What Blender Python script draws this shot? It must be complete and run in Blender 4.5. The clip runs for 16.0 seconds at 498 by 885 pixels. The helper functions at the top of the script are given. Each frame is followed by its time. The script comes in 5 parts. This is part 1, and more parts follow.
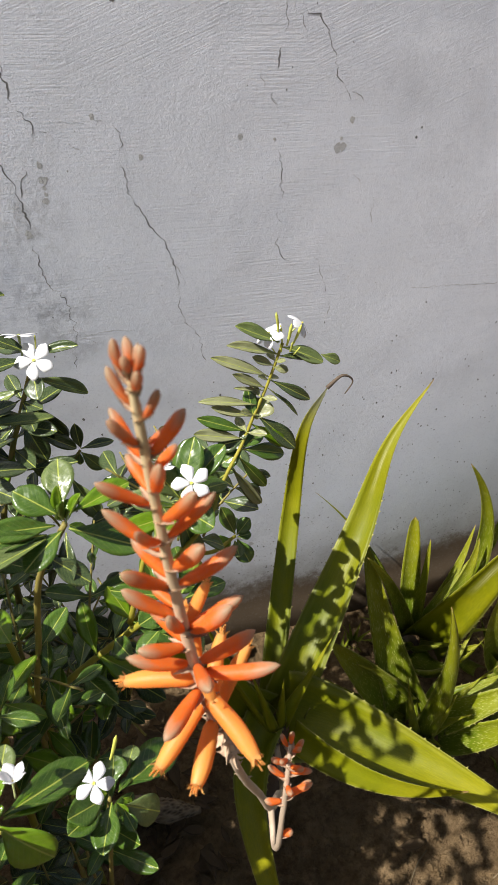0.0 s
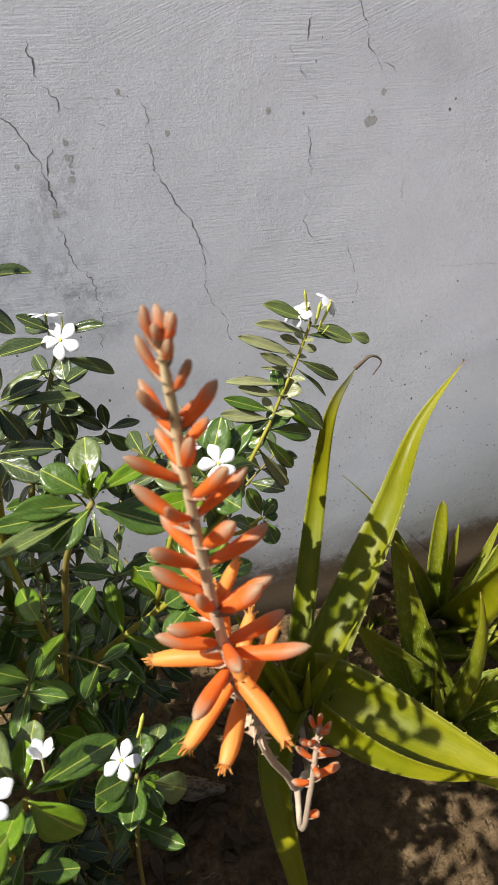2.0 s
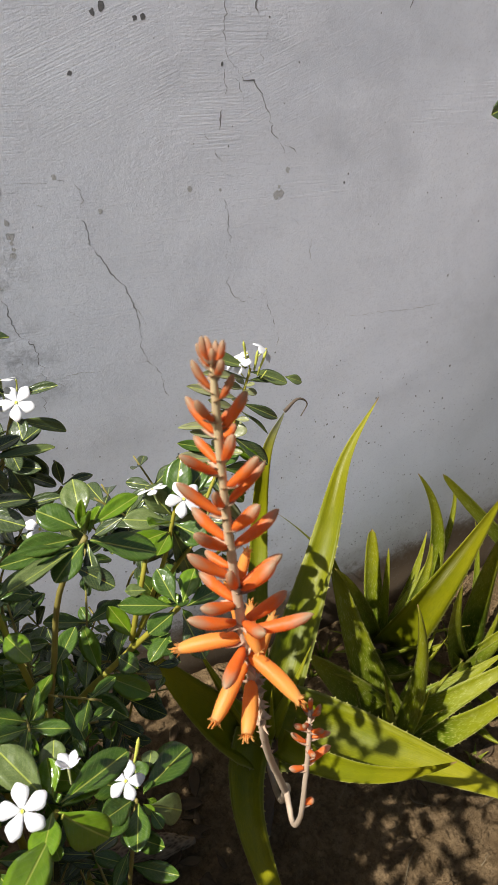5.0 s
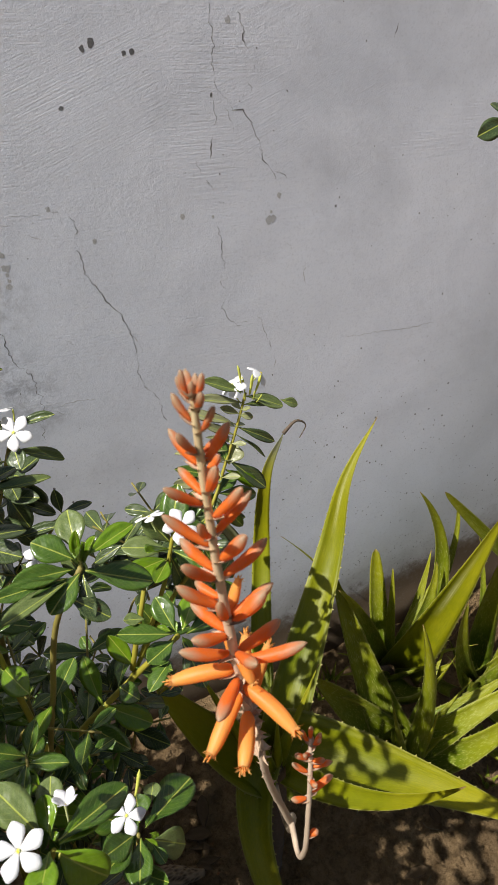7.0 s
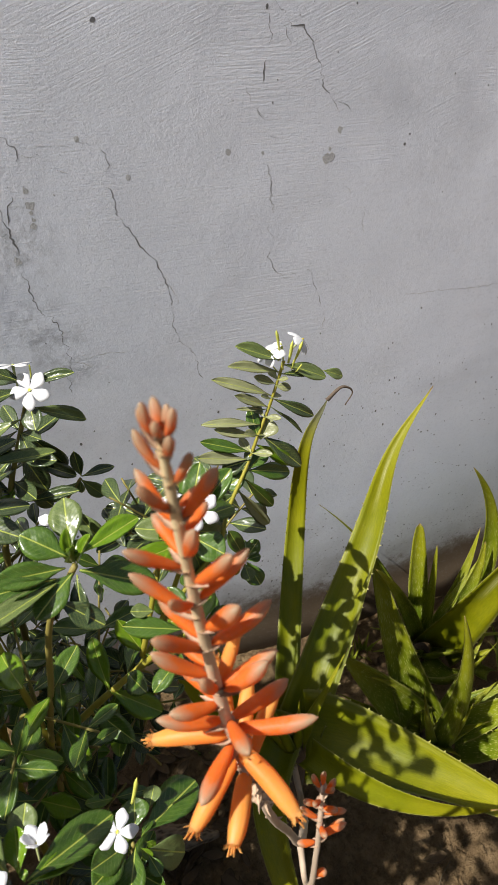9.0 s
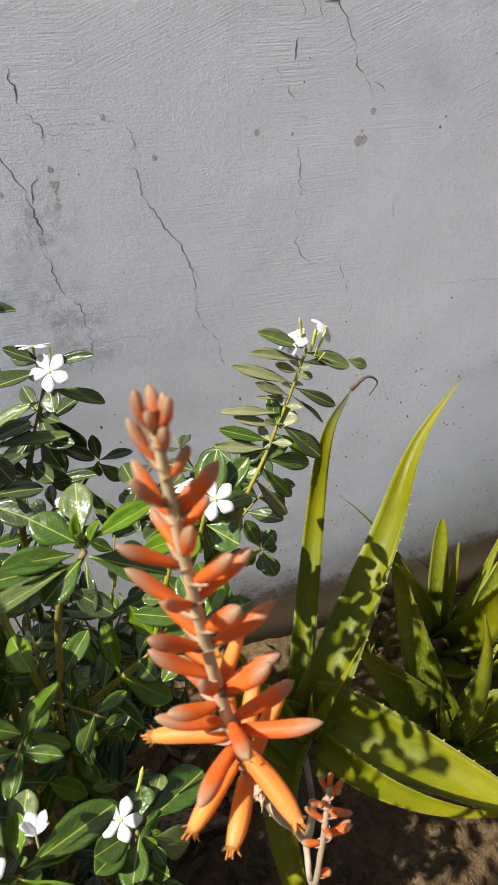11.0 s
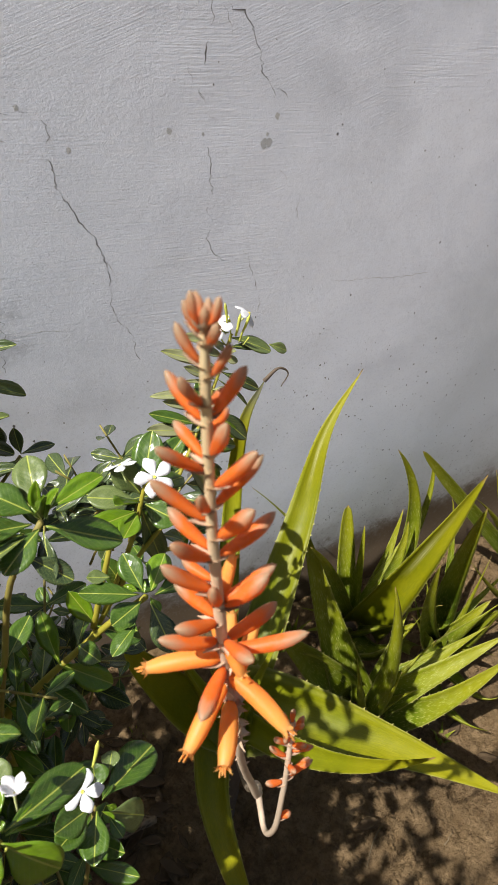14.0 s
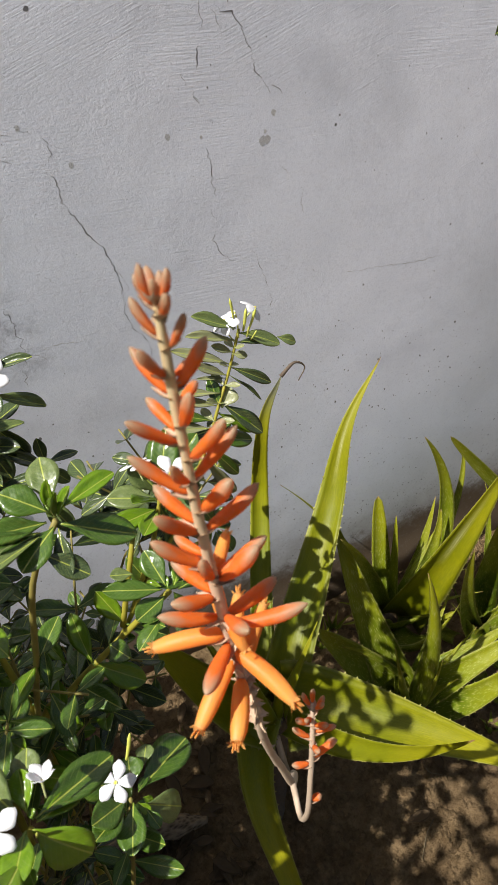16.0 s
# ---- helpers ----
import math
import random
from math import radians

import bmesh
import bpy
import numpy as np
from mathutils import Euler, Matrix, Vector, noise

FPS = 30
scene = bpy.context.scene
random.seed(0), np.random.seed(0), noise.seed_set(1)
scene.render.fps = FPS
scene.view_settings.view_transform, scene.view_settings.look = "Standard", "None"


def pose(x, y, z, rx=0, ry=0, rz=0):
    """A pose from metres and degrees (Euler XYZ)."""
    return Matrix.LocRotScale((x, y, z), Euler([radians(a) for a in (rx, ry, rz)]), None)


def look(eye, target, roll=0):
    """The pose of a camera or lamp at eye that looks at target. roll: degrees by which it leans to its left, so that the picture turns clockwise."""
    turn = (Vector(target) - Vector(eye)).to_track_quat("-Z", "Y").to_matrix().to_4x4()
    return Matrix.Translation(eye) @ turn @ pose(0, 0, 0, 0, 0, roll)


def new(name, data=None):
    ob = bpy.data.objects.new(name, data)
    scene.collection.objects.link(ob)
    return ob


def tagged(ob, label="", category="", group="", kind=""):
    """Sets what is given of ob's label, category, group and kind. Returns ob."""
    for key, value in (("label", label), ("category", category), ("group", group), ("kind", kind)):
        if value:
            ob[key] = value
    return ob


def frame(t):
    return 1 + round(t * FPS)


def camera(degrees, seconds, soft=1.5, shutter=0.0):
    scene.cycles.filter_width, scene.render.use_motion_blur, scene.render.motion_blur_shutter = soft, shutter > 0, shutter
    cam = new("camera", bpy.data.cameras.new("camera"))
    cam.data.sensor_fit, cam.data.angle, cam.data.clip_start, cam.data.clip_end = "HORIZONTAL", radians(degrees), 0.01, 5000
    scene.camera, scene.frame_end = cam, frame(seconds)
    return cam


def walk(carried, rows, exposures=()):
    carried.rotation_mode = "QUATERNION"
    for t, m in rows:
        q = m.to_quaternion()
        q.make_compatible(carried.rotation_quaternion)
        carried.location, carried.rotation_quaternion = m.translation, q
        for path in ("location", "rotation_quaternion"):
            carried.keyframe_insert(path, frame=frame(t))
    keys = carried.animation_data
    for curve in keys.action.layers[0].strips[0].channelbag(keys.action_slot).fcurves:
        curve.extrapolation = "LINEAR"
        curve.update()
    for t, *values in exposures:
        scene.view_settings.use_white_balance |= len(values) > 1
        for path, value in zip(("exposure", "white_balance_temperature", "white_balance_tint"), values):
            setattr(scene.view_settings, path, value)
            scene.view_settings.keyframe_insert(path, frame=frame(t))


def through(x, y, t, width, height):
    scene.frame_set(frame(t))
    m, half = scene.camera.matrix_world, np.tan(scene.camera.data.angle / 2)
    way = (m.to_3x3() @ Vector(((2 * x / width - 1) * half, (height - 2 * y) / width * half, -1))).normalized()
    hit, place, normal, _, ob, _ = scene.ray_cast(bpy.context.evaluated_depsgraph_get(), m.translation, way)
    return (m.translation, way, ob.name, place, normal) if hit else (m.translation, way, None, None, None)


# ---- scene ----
cam = camera(41.83, 16.0)
PATH = [
    (0, (0.03652, 0.11710, 1.05191), (0.25523, 0.77765, 0.48108), 2.64),
    (0.5, (0.03407, 0.11688, 1.05448), (0.26408, 0.78236, 0.49392), 2.45),
    (1, (0.03722, 0.11758, 1.05360), (0.26261, 0.77873, 0.48608), 3.19),
    (1.5, (0.04178, 0.11836, 1.05197), (0.25737, 0.78251, 0.48414), 1.92),
    (2, (0.03521, 0.12052, 1.04585), (0.21820, 0.77608, 0.45699), 1.12),
    (2.5, (0.03173, 0.11930, 1.04877), (0.23597, 0.77406, 0.46603), 2.34),
    (3, (0.02796, 0.12003, 1.05137), (0.25823, 0.77418, 0.47772), 1.99),
    (3.5, (0.00963, 0.11004, 1.05732), (0.30434, 0.75868, 0.50741), 2.64),
    (4, (-0.01389, 0.08240, 1.05643), (0.30969, 0.72195, 0.51212), 2.98),
    (4.2, (-0.01670, 0.07715, 1.05939), (0.29391, 0.73282, 0.52683), 2.16),
    (6.3, (-0.01098, 0.08412, 1.06556), (0.30728, 0.75200, 0.55308), 1.05),
    (6.5, (-0.00793, 0.08083, 1.06583), (0.30919, 0.75167, 0.55651), 0.00),
    (7, (-0.00880, 0.07841, 1.06679), (0.30340, 0.76013, 0.56901), 0.03),
    (7.5, (-0.00101, 0.08382, 1.06060), (0.29860, 0.75866, 0.54600), 1.60),
    (8, (0.02628, 0.10556, 1.05048), (0.27852, 0.76480, 0.49210), 0.42),
    (8.2, (0.03729, 0.11723, 1.05383), (0.25648, 0.78800, 0.49524), -0.85),
    (10.3, (0.01860, 0.14299, 1.05386), (0.27639, 0.78889, 0.48257), 2.47),
    (10.5, (0.02616, 0.14189, 1.05277), (0.27455, 0.79799, 0.48900), 0.89),
    (11, (0.03862, 0.14402, 1.04836), (0.23347, 0.80585, 0.47042), 0.27),
    (11.5, (0.05493, 0.15728, 1.04113), (0.16457, 0.81317, 0.43468), -1.06),
    (12, (0.08917, 0.17388, 1.03126), (0.11067, 0.82513, 0.41045), -4.39),
    (12.5, (0.07059, 0.17049, 1.02573), (0.15897, 0.81976, 0.40877), -0.41),
    (13, (0.03285, 0.16668, 1.02517), (0.20894, 0.78085, 0.39130), 3.86),
    (13.5, (0.00634, 0.14623, 1.03074), (0.28015, 0.75905, 0.43117), 4.40),
    (14, (-0.00376, 0.12397, 1.03930), (0.33595, 0.74412, 0.48251), 5.75),
    (14.5, (-0.00446, 0.11711, 1.02908), (0.30319, 0.74142, 0.45847), 2.97),
    (15, (-0.00052, 0.11767, 1.03549), (0.31516, 0.75149, 0.47997), 2.27),
    (15.5, (0.00280, 0.11408, 1.03373), (0.30320, 0.75263, 0.47515), 0.97),
    (16, (0.00886, 0.10660, 1.03503), (0.30428, 0.75222, 0.48194), -0.82),
]
cam.data.dof.use_dof, cam.data.dof.focus_distance, cam.data.dof.aperture_fstop = True, 0.75, 42.0
EXPOSURES = [(0, 0.64), (3.5, 0.62), (4.2, 0.57), (6.5, 0.41), (8.2, 0.46), (10.3, 0.57), (12, 0.62), (13, 0.67), (14, 0.62), (16, 0.55)]
walk(cam, [(t, look(eye, target, roll)) for t, eye, target, roll in PATH], EXPOSURES)

# ---- light ----
SUN_EL, SUN_AZ = radians(52), radians(12)       # azimuth: how far the sun stands out from the wall's line, on its near side
sun_way = Vector((-math.cos(SUN_EL) * math.cos(SUN_AZ), -math.cos(SUN_EL) * math.sin(SUN_AZ), math.sin(SUN_EL)))
world = bpy.data.worlds.new("sky")
scene.world = world
world.use_nodes = True
wn = world.node_tree.nodes
sky = wn.new("ShaderNodeTexSky")
sky.sky_type, sky.sun_disc = "NISHITA", False
sky.sun_elevation, sky.sun_rotation = SUN_EL, math.atan2(sun_way.x, sun_way.y)
sky.dust_density, sky.air_density = 3.2, 1.2
wn["Background"].inputs["Strength"].default_value = 0.045
world.node_tree.links.new(sky.outputs[0], wn["Background"].inputs[0])
sun = new("sun", bpy.data.lights.new("sun", "SUN"))
sun.data.energy, sun.data.angle, sun.data.color = 5.0, radians(0.6), (1.0, 0.965, 0.91)
sun.matrix_world = look(sun_way * 5, (0, 0, 0))


# ---- materials ----
class Nodes:
    """Short forms for building node trees."""

    def __init__(self, name):
        self.mat = bpy.data.materials.new(name)
        self.mat.use_nodes = True
        self.tree = self.mat.node_tree
        self.bsdf = self.tree.nodes["Principled BSDF"]
        self.out = self.tree.nodes["Material Output"]

    def add(self, kind, **settings):
        node = self.tree.nodes.new("ShaderNode" + kind)
        for key, value in settings.items():
            if key in node.inputs:
                self.put(node.inputs[key], value)
        return node

    def put(self, socket, value):
        if isinstance(value, bpy.types.NodeSocket):
            self.tree.links.new(value, socket)
        else:
            socket.default_value = value

    def where(self, kind="Object"):
        return self.add("TexCoord").outputs[kind]

    def scaled(self, vector, x, y, z):
        node = self.add("Mapping", Vector=vector)
        node.inputs["Scale"].default_value = (x, y, z)
        return node.outputs[0]

    def noise(self, vector, scale, detail=4.0, rough=0.55, distort=0.0):
        node = self.add("TexNoise", Vector=vector, Scale=scale, Detail=detail, Roughness=rough, Distortion=distort)
        return node.outputs[0]

    def ramp(self, value, *stops):
        node = self.add("ValToRGB", Fac=value)
        el = node.color_ramp.elements
        while len(el) < len(stops):
            el.new(0.5)
        for e, (at, colour) in zip(el, stops):
            e.position = at
            e.color = (colour, colour, colour, 1) if isinstance(colour, (int, float)) else (*colour, 1)
        return node.outputs[0]

    def mix(self, fac, a, b, how="MIX"):
        node = self.tree.nodes.new("ShaderNodeMix")
        node.data_type, node.blend_type = "RGBA", how
        self.put(node.inputs[0], fac)
        for socket, value in ((node.inputs[6], a), (node.inputs[7], b)):
            self.put(socket, (*value, 1) if isinstance(value, tuple) and len(value) == 3 else value)
        return node.outputs[2]

    def math(self, how, a, b=0.0):
        node = self.tree.nodes.new("ShaderNodeMath")
        node.operation = how
        self.put(node.inputs[0], a)
        self.put(node.inputs[1], b)
        return node.outputs[0]

    def split(self, vector):
        return self.add("SeparateXYZ", Vector=vector).outputs

    def around(self, x, z, radius):
        """1 at a place on the wall, fading to 0 at the radius."""
        node = self.tree.nodes.new("ShaderNodeVectorMath")
        node.operation = "DISTANCE"
        xyz = self.split(self.where())
        flat = self.add("CombineXYZ", X=xyz[0], Z=xyz[2])
        self.put(node.inputs[0], flat.outputs[0])
        node.inputs[1].default_value = (x, 0, z)
        return self.ramp(node.outputs["Value"], (0.25 * radius, 1.0), (radius, 0.0))

    def chance(self):
        return self.add("ObjectInfo").outputs["Random"]

    def bump(self, height, strength, distance, onto=None):
        node = self.add("Bump", Height=height, Strength=strength, Distance=distance)
        if onto is not None:
            self.put(node.inputs["Normal"], onto)
        return node.outputs[0]

    def surface(self, colour, rough, normal=None, spec=0.5, coat=0.0, coat_rough=0.2):
        self.put(self.bsdf.inputs["Base Color"], (*colour, 1) if isinstance(colour, tuple) else colour)
        self.put(self.bsdf.inputs["Roughness"], rough)
        self.put(self.bsdf.inputs["Specular IOR Level"], spec)
        self.put(self.bsdf.inputs["Coat Weight"], coat)
        self.put(self.bsdf.inputs["Coat Roughness"], coat_rough)
        if normal is not None:
            self.put(self.bsdf.inputs["Normal"], normal)
            self.put(self.bsdf.inputs["Coat Normal"], normal)
        return self.mat

    def glow_through(self, colour, share):
        """Lets light shine through a thin leaf or petal."""
        thin = self.add("BsdfTranslucent")
        self.put(thin.inputs["Color"], (*colour, 1) if isinstance(colour, tuple) else colour)
        both = self.add("MixShader")
        self.put(both.inputs[0], share)
        self.tree.links.new(self.bsdf.outputs[0], both.inputs[1])
        self.tree.links.new(thin.outputs[0], both.inputs[2])
        self.tree.links.new(both.outputs[0], self.out.inputs["Surface"])


def wall_paint():
    n = Nodes("limewashed plaster")
    at = n.where()
    xyz = n.split(at)
    strokes = n.noise(n.scaled(at, 12, 12, 330), 1.6, 4, 0.6, 0.35)
    tilted = n.add("Mapping", Vector=at)
    tilted.inputs["Rotation"].default_value = (0, radians(21), 0)
    slant = n.noise(n.scaled(tilted.outputs[0], 11, 11, 380), 1.6, 4, 0.65, 0.5)
    up_right = n.math("MULTIPLY", n.ramp(n.math("ADD", xyz[2], n.math("MULTIPLY", xyz[0], 0.45)), (0.90, 0.0), (1.04, 1.0)), n.ramp(n.noise(at, 9, 3), (0.36, 0.0), (0.56, 1.0)))
    brush = n.mix(up_right, strokes, slant)
    grit = n.noise(at, 620, 3, 0.6)
    lumps = n.noise(at, 26, 4, 0.55)
    blotch = n.noise(at, 5.5, 5, 0.6, 0.5)
    base = n.mix(n.ramp(blotch, (0.35, 0.0), (0.7, 1.0)), (0.785, 0.818, 0.910), (0.715, 0.750, 0.845))
    base = n.mix(n.ramp(strokes, (0.4, 0.0), (0.75, 0.25)), base, (0.81, 0.83, 0.88))
    # grey damp mottling here and there
    damp = n.ramp(n.noise(at, 3.1, 6, 0.65, 0.3), (0.56, 0.0), (0.74, 0.5))
    base = n.mix(damp, base, (0.46, 0.485, 0.55))
    # old damp stains beside the long crack
    blot = n.ramp(n.noise(at, 48, 8, 0.8, 0.4), (0.44, 0.0), (0.62, 0.75))
    for x, z, radius, tint in ((-0.062, 0.728, 0.09, (0.40, 0.44, 0.55)), (0.024, 0.704, 0.055, (0.34, 0.355, 0.40)), (0.02, 0.80, 0.05, (0.36, 0.37, 0.40)), (-0.055, 0.90, 0.06, (0.30, 0.31, 0.33)), (0.045, 0.66, 0.04, (0.38, 0.40, 0.45))):
        base = n.mix(n.math("MULTIPLY", n.around(x, z, radius), blot), base, tint)
    base = n.mix(n.ramp(n.noise(at, 380, 4, 0.75), (0.52, 0.0), (0.74, 0.55)), base, (0.50, 0.525, 0.60))
    # fine dark pits, more of them low on the wall
    pits = n.add("TexVoronoi", Vector=n.add("Mapping", Vector=at).outputs[0], Scale=85.0)
    few = n.ramp(n.noise(at, 14, 3), (0.50, 0.0), (0.62, 1.0))
    low = n.ramp(xyz[2], (0.20, 1.0), (0.62, 0.10))
    spot = n.math("MULTIPLY", n.math("MULTIPLY", n.ramp(pits.outputs["Distance"], (0.10, 1.0), (0.17, 0.0)), few), low)
    base = n.mix(spot, base, (0.12, 0.12, 0.125))
    # green-grey tint, stronger low down and towards the wall's far end
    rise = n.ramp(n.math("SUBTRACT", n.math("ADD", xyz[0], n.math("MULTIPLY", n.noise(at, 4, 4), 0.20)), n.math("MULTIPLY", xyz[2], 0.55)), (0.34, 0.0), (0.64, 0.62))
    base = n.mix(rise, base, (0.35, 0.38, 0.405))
    # earth splashed up along the foot
    edge = n.math("ADD", xyz[2], n.math("MULTIPLY", n.noise(at, 13, 8, 0.8), -0.17))
    edge = n.math("ADD", edge, n.math("MULTIPLY", n.math("MAXIMUM", n.math("SUBTRACT", xyz[0], 0.60), 0.0), -0.20))
    # soft olive-grey veil above the foot, higher towards the far end
    veil = n.ramp(edge, (0.05, 0.42), (0.24, 0.0))
    base = n.mix(veil, base, (0.27, 0.255, 0.20))
    splash = n.ramp(edge, (0.020, 1.0), (0.045, 0.85), (0.070, 0.30), (0.13, 0.0))
    grain = n.ramp(n.noise(at, 170, 4, 0.7), (0.25, 0.88), (0.45, 1.0))
    base = n.mix(n.math("MULTIPLY", splash, grain), base, (0.098, 0.070, 0.044))
    mould = n.math("MULTIPLY", n.ramp(n.noise(at, 210, 3, 0.7), (0.60, 0.0), (0.70, 0.8)), n.ramp(edge, (0.05, 1.0), (0.24, 0.0)))
    base = n.mix(mould, base, (0.10, 0.085, 0.07))
    fine = n.noise(at, 150, 5, 0.7, 0.4)
    height = n.math("ADD", n.math("MULTIPLY", brush, n.math("ADD", n.math("MULTIPLY", up_right, 0.12), n.ramp(n.noise(at, 7, 3), (0.36, 0.14), (0.64, 0.50)))), n.math("ADD", n.math("MULTIPLY", grit, 0.28), n.math("ADD", n.math("MULTIPLY", fine, n.ramp(n.noise(at, 12, 4), (0.45, 0.12), (0.62, 0.55))), n.math("MULTIPLY", lumps, 0.12))))
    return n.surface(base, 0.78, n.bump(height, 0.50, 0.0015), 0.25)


def crack_dark():
    n = Nodes("open crack")
    return n.surface(n.mix(n.noise(n.where(), 300), (0.07, 0.07, 0.075), (0.24, 0.24, 0.25)), 0.95, None, 0.1)


def crack_fine():
    n = Nodes("hairline crack")
    return n.surface(n.mix(n.noise(n.where(), 160), (0.36, 0.36, 0.37), (0.50, 0.50, 0.51)), 0.95, None, 0.1)


def stain_grey():
    n = Nodes("flaked grey patch")
    return n.surface(n.mix(n.noise(n.where(), 220, 5), (0.40, 0.405, 0.42), (0.56, 0.565, 0.58)), 0.9, n.bump(n.noise(n.where(), 500), 0.5, 0.001), 0.15)


def soil():
    n = Nodes("dry garden soil")
    at = n.where()
    clumps = n.noise(at, 45, 6, 0.7, 0.3)
    grit = n.noise(at, 340, 4, 0.7)
    base = n.mix(n.ramp(clumps, (0.3, 0.0), (0.72, 1.0)), (0.150, 0.095, 0.043), (0.400, 0.275, 0.148))
    base = n.mix(n.ramp(n.noise(at, 6, 4), (0.4, 0.0), (0.7, 0.55)), base, (0.080, 0.050, 0.026))
    base = n.mix(n.ramp(grit, (0.58, 0.0), (0.74, 0.5)), base, (0.42, 0.30, 0.17))
    clods = n.noise(at, 120, 5, 0.75, 0.5)
    base = n.mix(n.ramp(clods, (0.36, 0.5), (0.52, 0.0)), base, (0.080, 0.050, 0.025))
    height = n.math("ADD", n.math("MULTIPLY", clumps, 0.6), n.math("ADD", n.math("MULTIPLY", clods, 0.9), n.math("MULTIPLY", grit, 0.35)))
    return n.surface(base, 0.95, n.bump(height, 1.0, 0.016), 0.12)


def aloe_skin(name, young, withered=False, sheeny=False):
    n = Nodes(name)
    uv = n.split(n.where("UV"))
    at = n.where()
    tone = n.noise(at, 9, 4, 0.6, 0.3)
    green = n.mix(n.ramp(tone, (0.3, 0.0), (0.7, 1.0)), (0.094, 0.126, 0.002), (0.246, 0.236, 0.002))
    if young:
        green = n.mix(n.ramp(tone, (0.3, 0.0), (0.7, 1.0)), (0.052, 0.104, 0.004), (0.190, 0.222, 0.004))
    # lengthwise pale streaks on the upper face, yellow towards the tip
    streak = n.noise(n.scaled(n.where("UV"), 1.6, 26, 1), 1.0, 3)
    green = n.mix(n.ramp(streak, (0.5, 0.0), (0.72, 0.16)), green, (0.27, 0.26, 0.006))
    green = n.mix(n.ramp(uv[0], (0.30, 0.0), (0.95, 0.6)), green, (0.35, 0.31, 0.008))
    if sheeny:
        # pale glossy sheen along the channel, painted into the colour
        channel = n.ramp(n.math("ABSOLUTE", n.math("SUBTRACT", uv[1], n.math("ADD", 0.32, n.math("MULTIPLY", n.noise(n.where("UV"), 2.2, 2), 0.25)))), (0.03, 1.0), (0.16, 0.0))
        sheen = n.math("MULTIPLY", n.math("MULTIPLY", channel, n.ramp(uv[0], (0.42, 0.0), (0.58, 0.8), (0.85, 0.0))), n.ramp(n.noise(n.scaled(n.where("UV"), 2, 40, 1), 1.0, 3), (0.35, 0.2), (0.6, 1.0)))
        green = n.mix(sheen, green, (0.56, 0.55, 0.26))
    green = n.mix(n.ramp(uv[0], (0.955, 0.0), (0.985, 1.0)), green, (0.22, 0.12, 0.05))
    if young:
        cell = n.add("TexVoronoi", Vector=n.scaled(n.where("UV"), 24, 32, 1), Scale=1.0)
        fleck = n.math("MULTIPLY", n.ramp(cell.outputs["Distance"], (0.20, 1.0), (0.34, 0.0)), n.ramp(n.noise(at, 38, 4), (0.36, 0.0), (0.48, 1.0)))
        green = n.mix(n.math("MULTIPLY", fleck, 0.75), green, (0.46, 0.48, 0.16))
        # pale cross bands run together out of flecks
        band = n.noise(n.scaled(n.where("UV"), 9, 2.2, 1), 1.0, 6, 0.8, 0.3)
        green = n.mix(n.ramp(band, (0.52, 0.0), (0.66, 0.5)), green, (0.38, 0.39, 0.10))
    if withered:
        green = n.mix(n.ramp(uv[0], (0.66, 0.0), (0.88, 0.95)), green, n.mix(tone, (0.075, 0.075, 0.050), (0.15, 0.145, 0.10)))
    margin = n.ramp(n.math("ABSOLUTE", n.math("SUBTRACT", uv[1], 0.5)), (0.455, 0.0), (0.49, 0.55))
    green = n.mix(margin, green, (0.46, 0.44, 0.14))
    # dust and scars
    scar = n.ramp(n.noise(at, 75, 6, 0.7), (0.66, 0.0), (0.76, 0.6))
    green = n.mix(scar, green, (0.30, 0.24, 0.12))
    dust = n.ramp(n.noise(at, 28, 4), (0.5, 0.0), (0.8, 0.12))
    green = n.mix(dust, green, (0.34, 0.31, 0.06))
    green = n.mix(n.ramp(n.noise(n.scaled(n.where("UV"), 30, 40, 1), 1.0, 5, 0.75), (0.42, 0.34), (0.62, 0.0)), green, (0.085, 0.105, 0.006))
    height = n.math("ADD", n.math("MULTIPLY", n.noise(at, 130, 4), 0.6), streak)
    n.surface(green, n.ramp(n.noise(at, 40), (0.3, 0.36), (0.7, 0.56)), n.bump(n.math("ADD", height, n.math("MULTIPLY", n.noise(at, 480, 3, 0.6), 0.5)), 0.42, 0.0013), 0.26)
    n.glow_through(n.mix(0.5, green, (0.40, 0.46, 0.01)), 0.10)
    return n.mat


def tooth_horn():
    n = Nodes("pale leaf tooth")
    return n.surface(n.mix(n.noise(n.where(), 300), (0.21, 0.22, 0.03), (0.27, 0.22, 0.06)), 0.6)


def dried():
    n = Nodes("dried leaf tip")
    return n.surface(n.mix(n.noise(n.where(), 200, 4), (0.060, 0.046, 0.036), (0.160, 0.122, 0.090)), 0.9, n.bump(n.noise(n.where(), 400), 0.5, 0.001), 0.2)


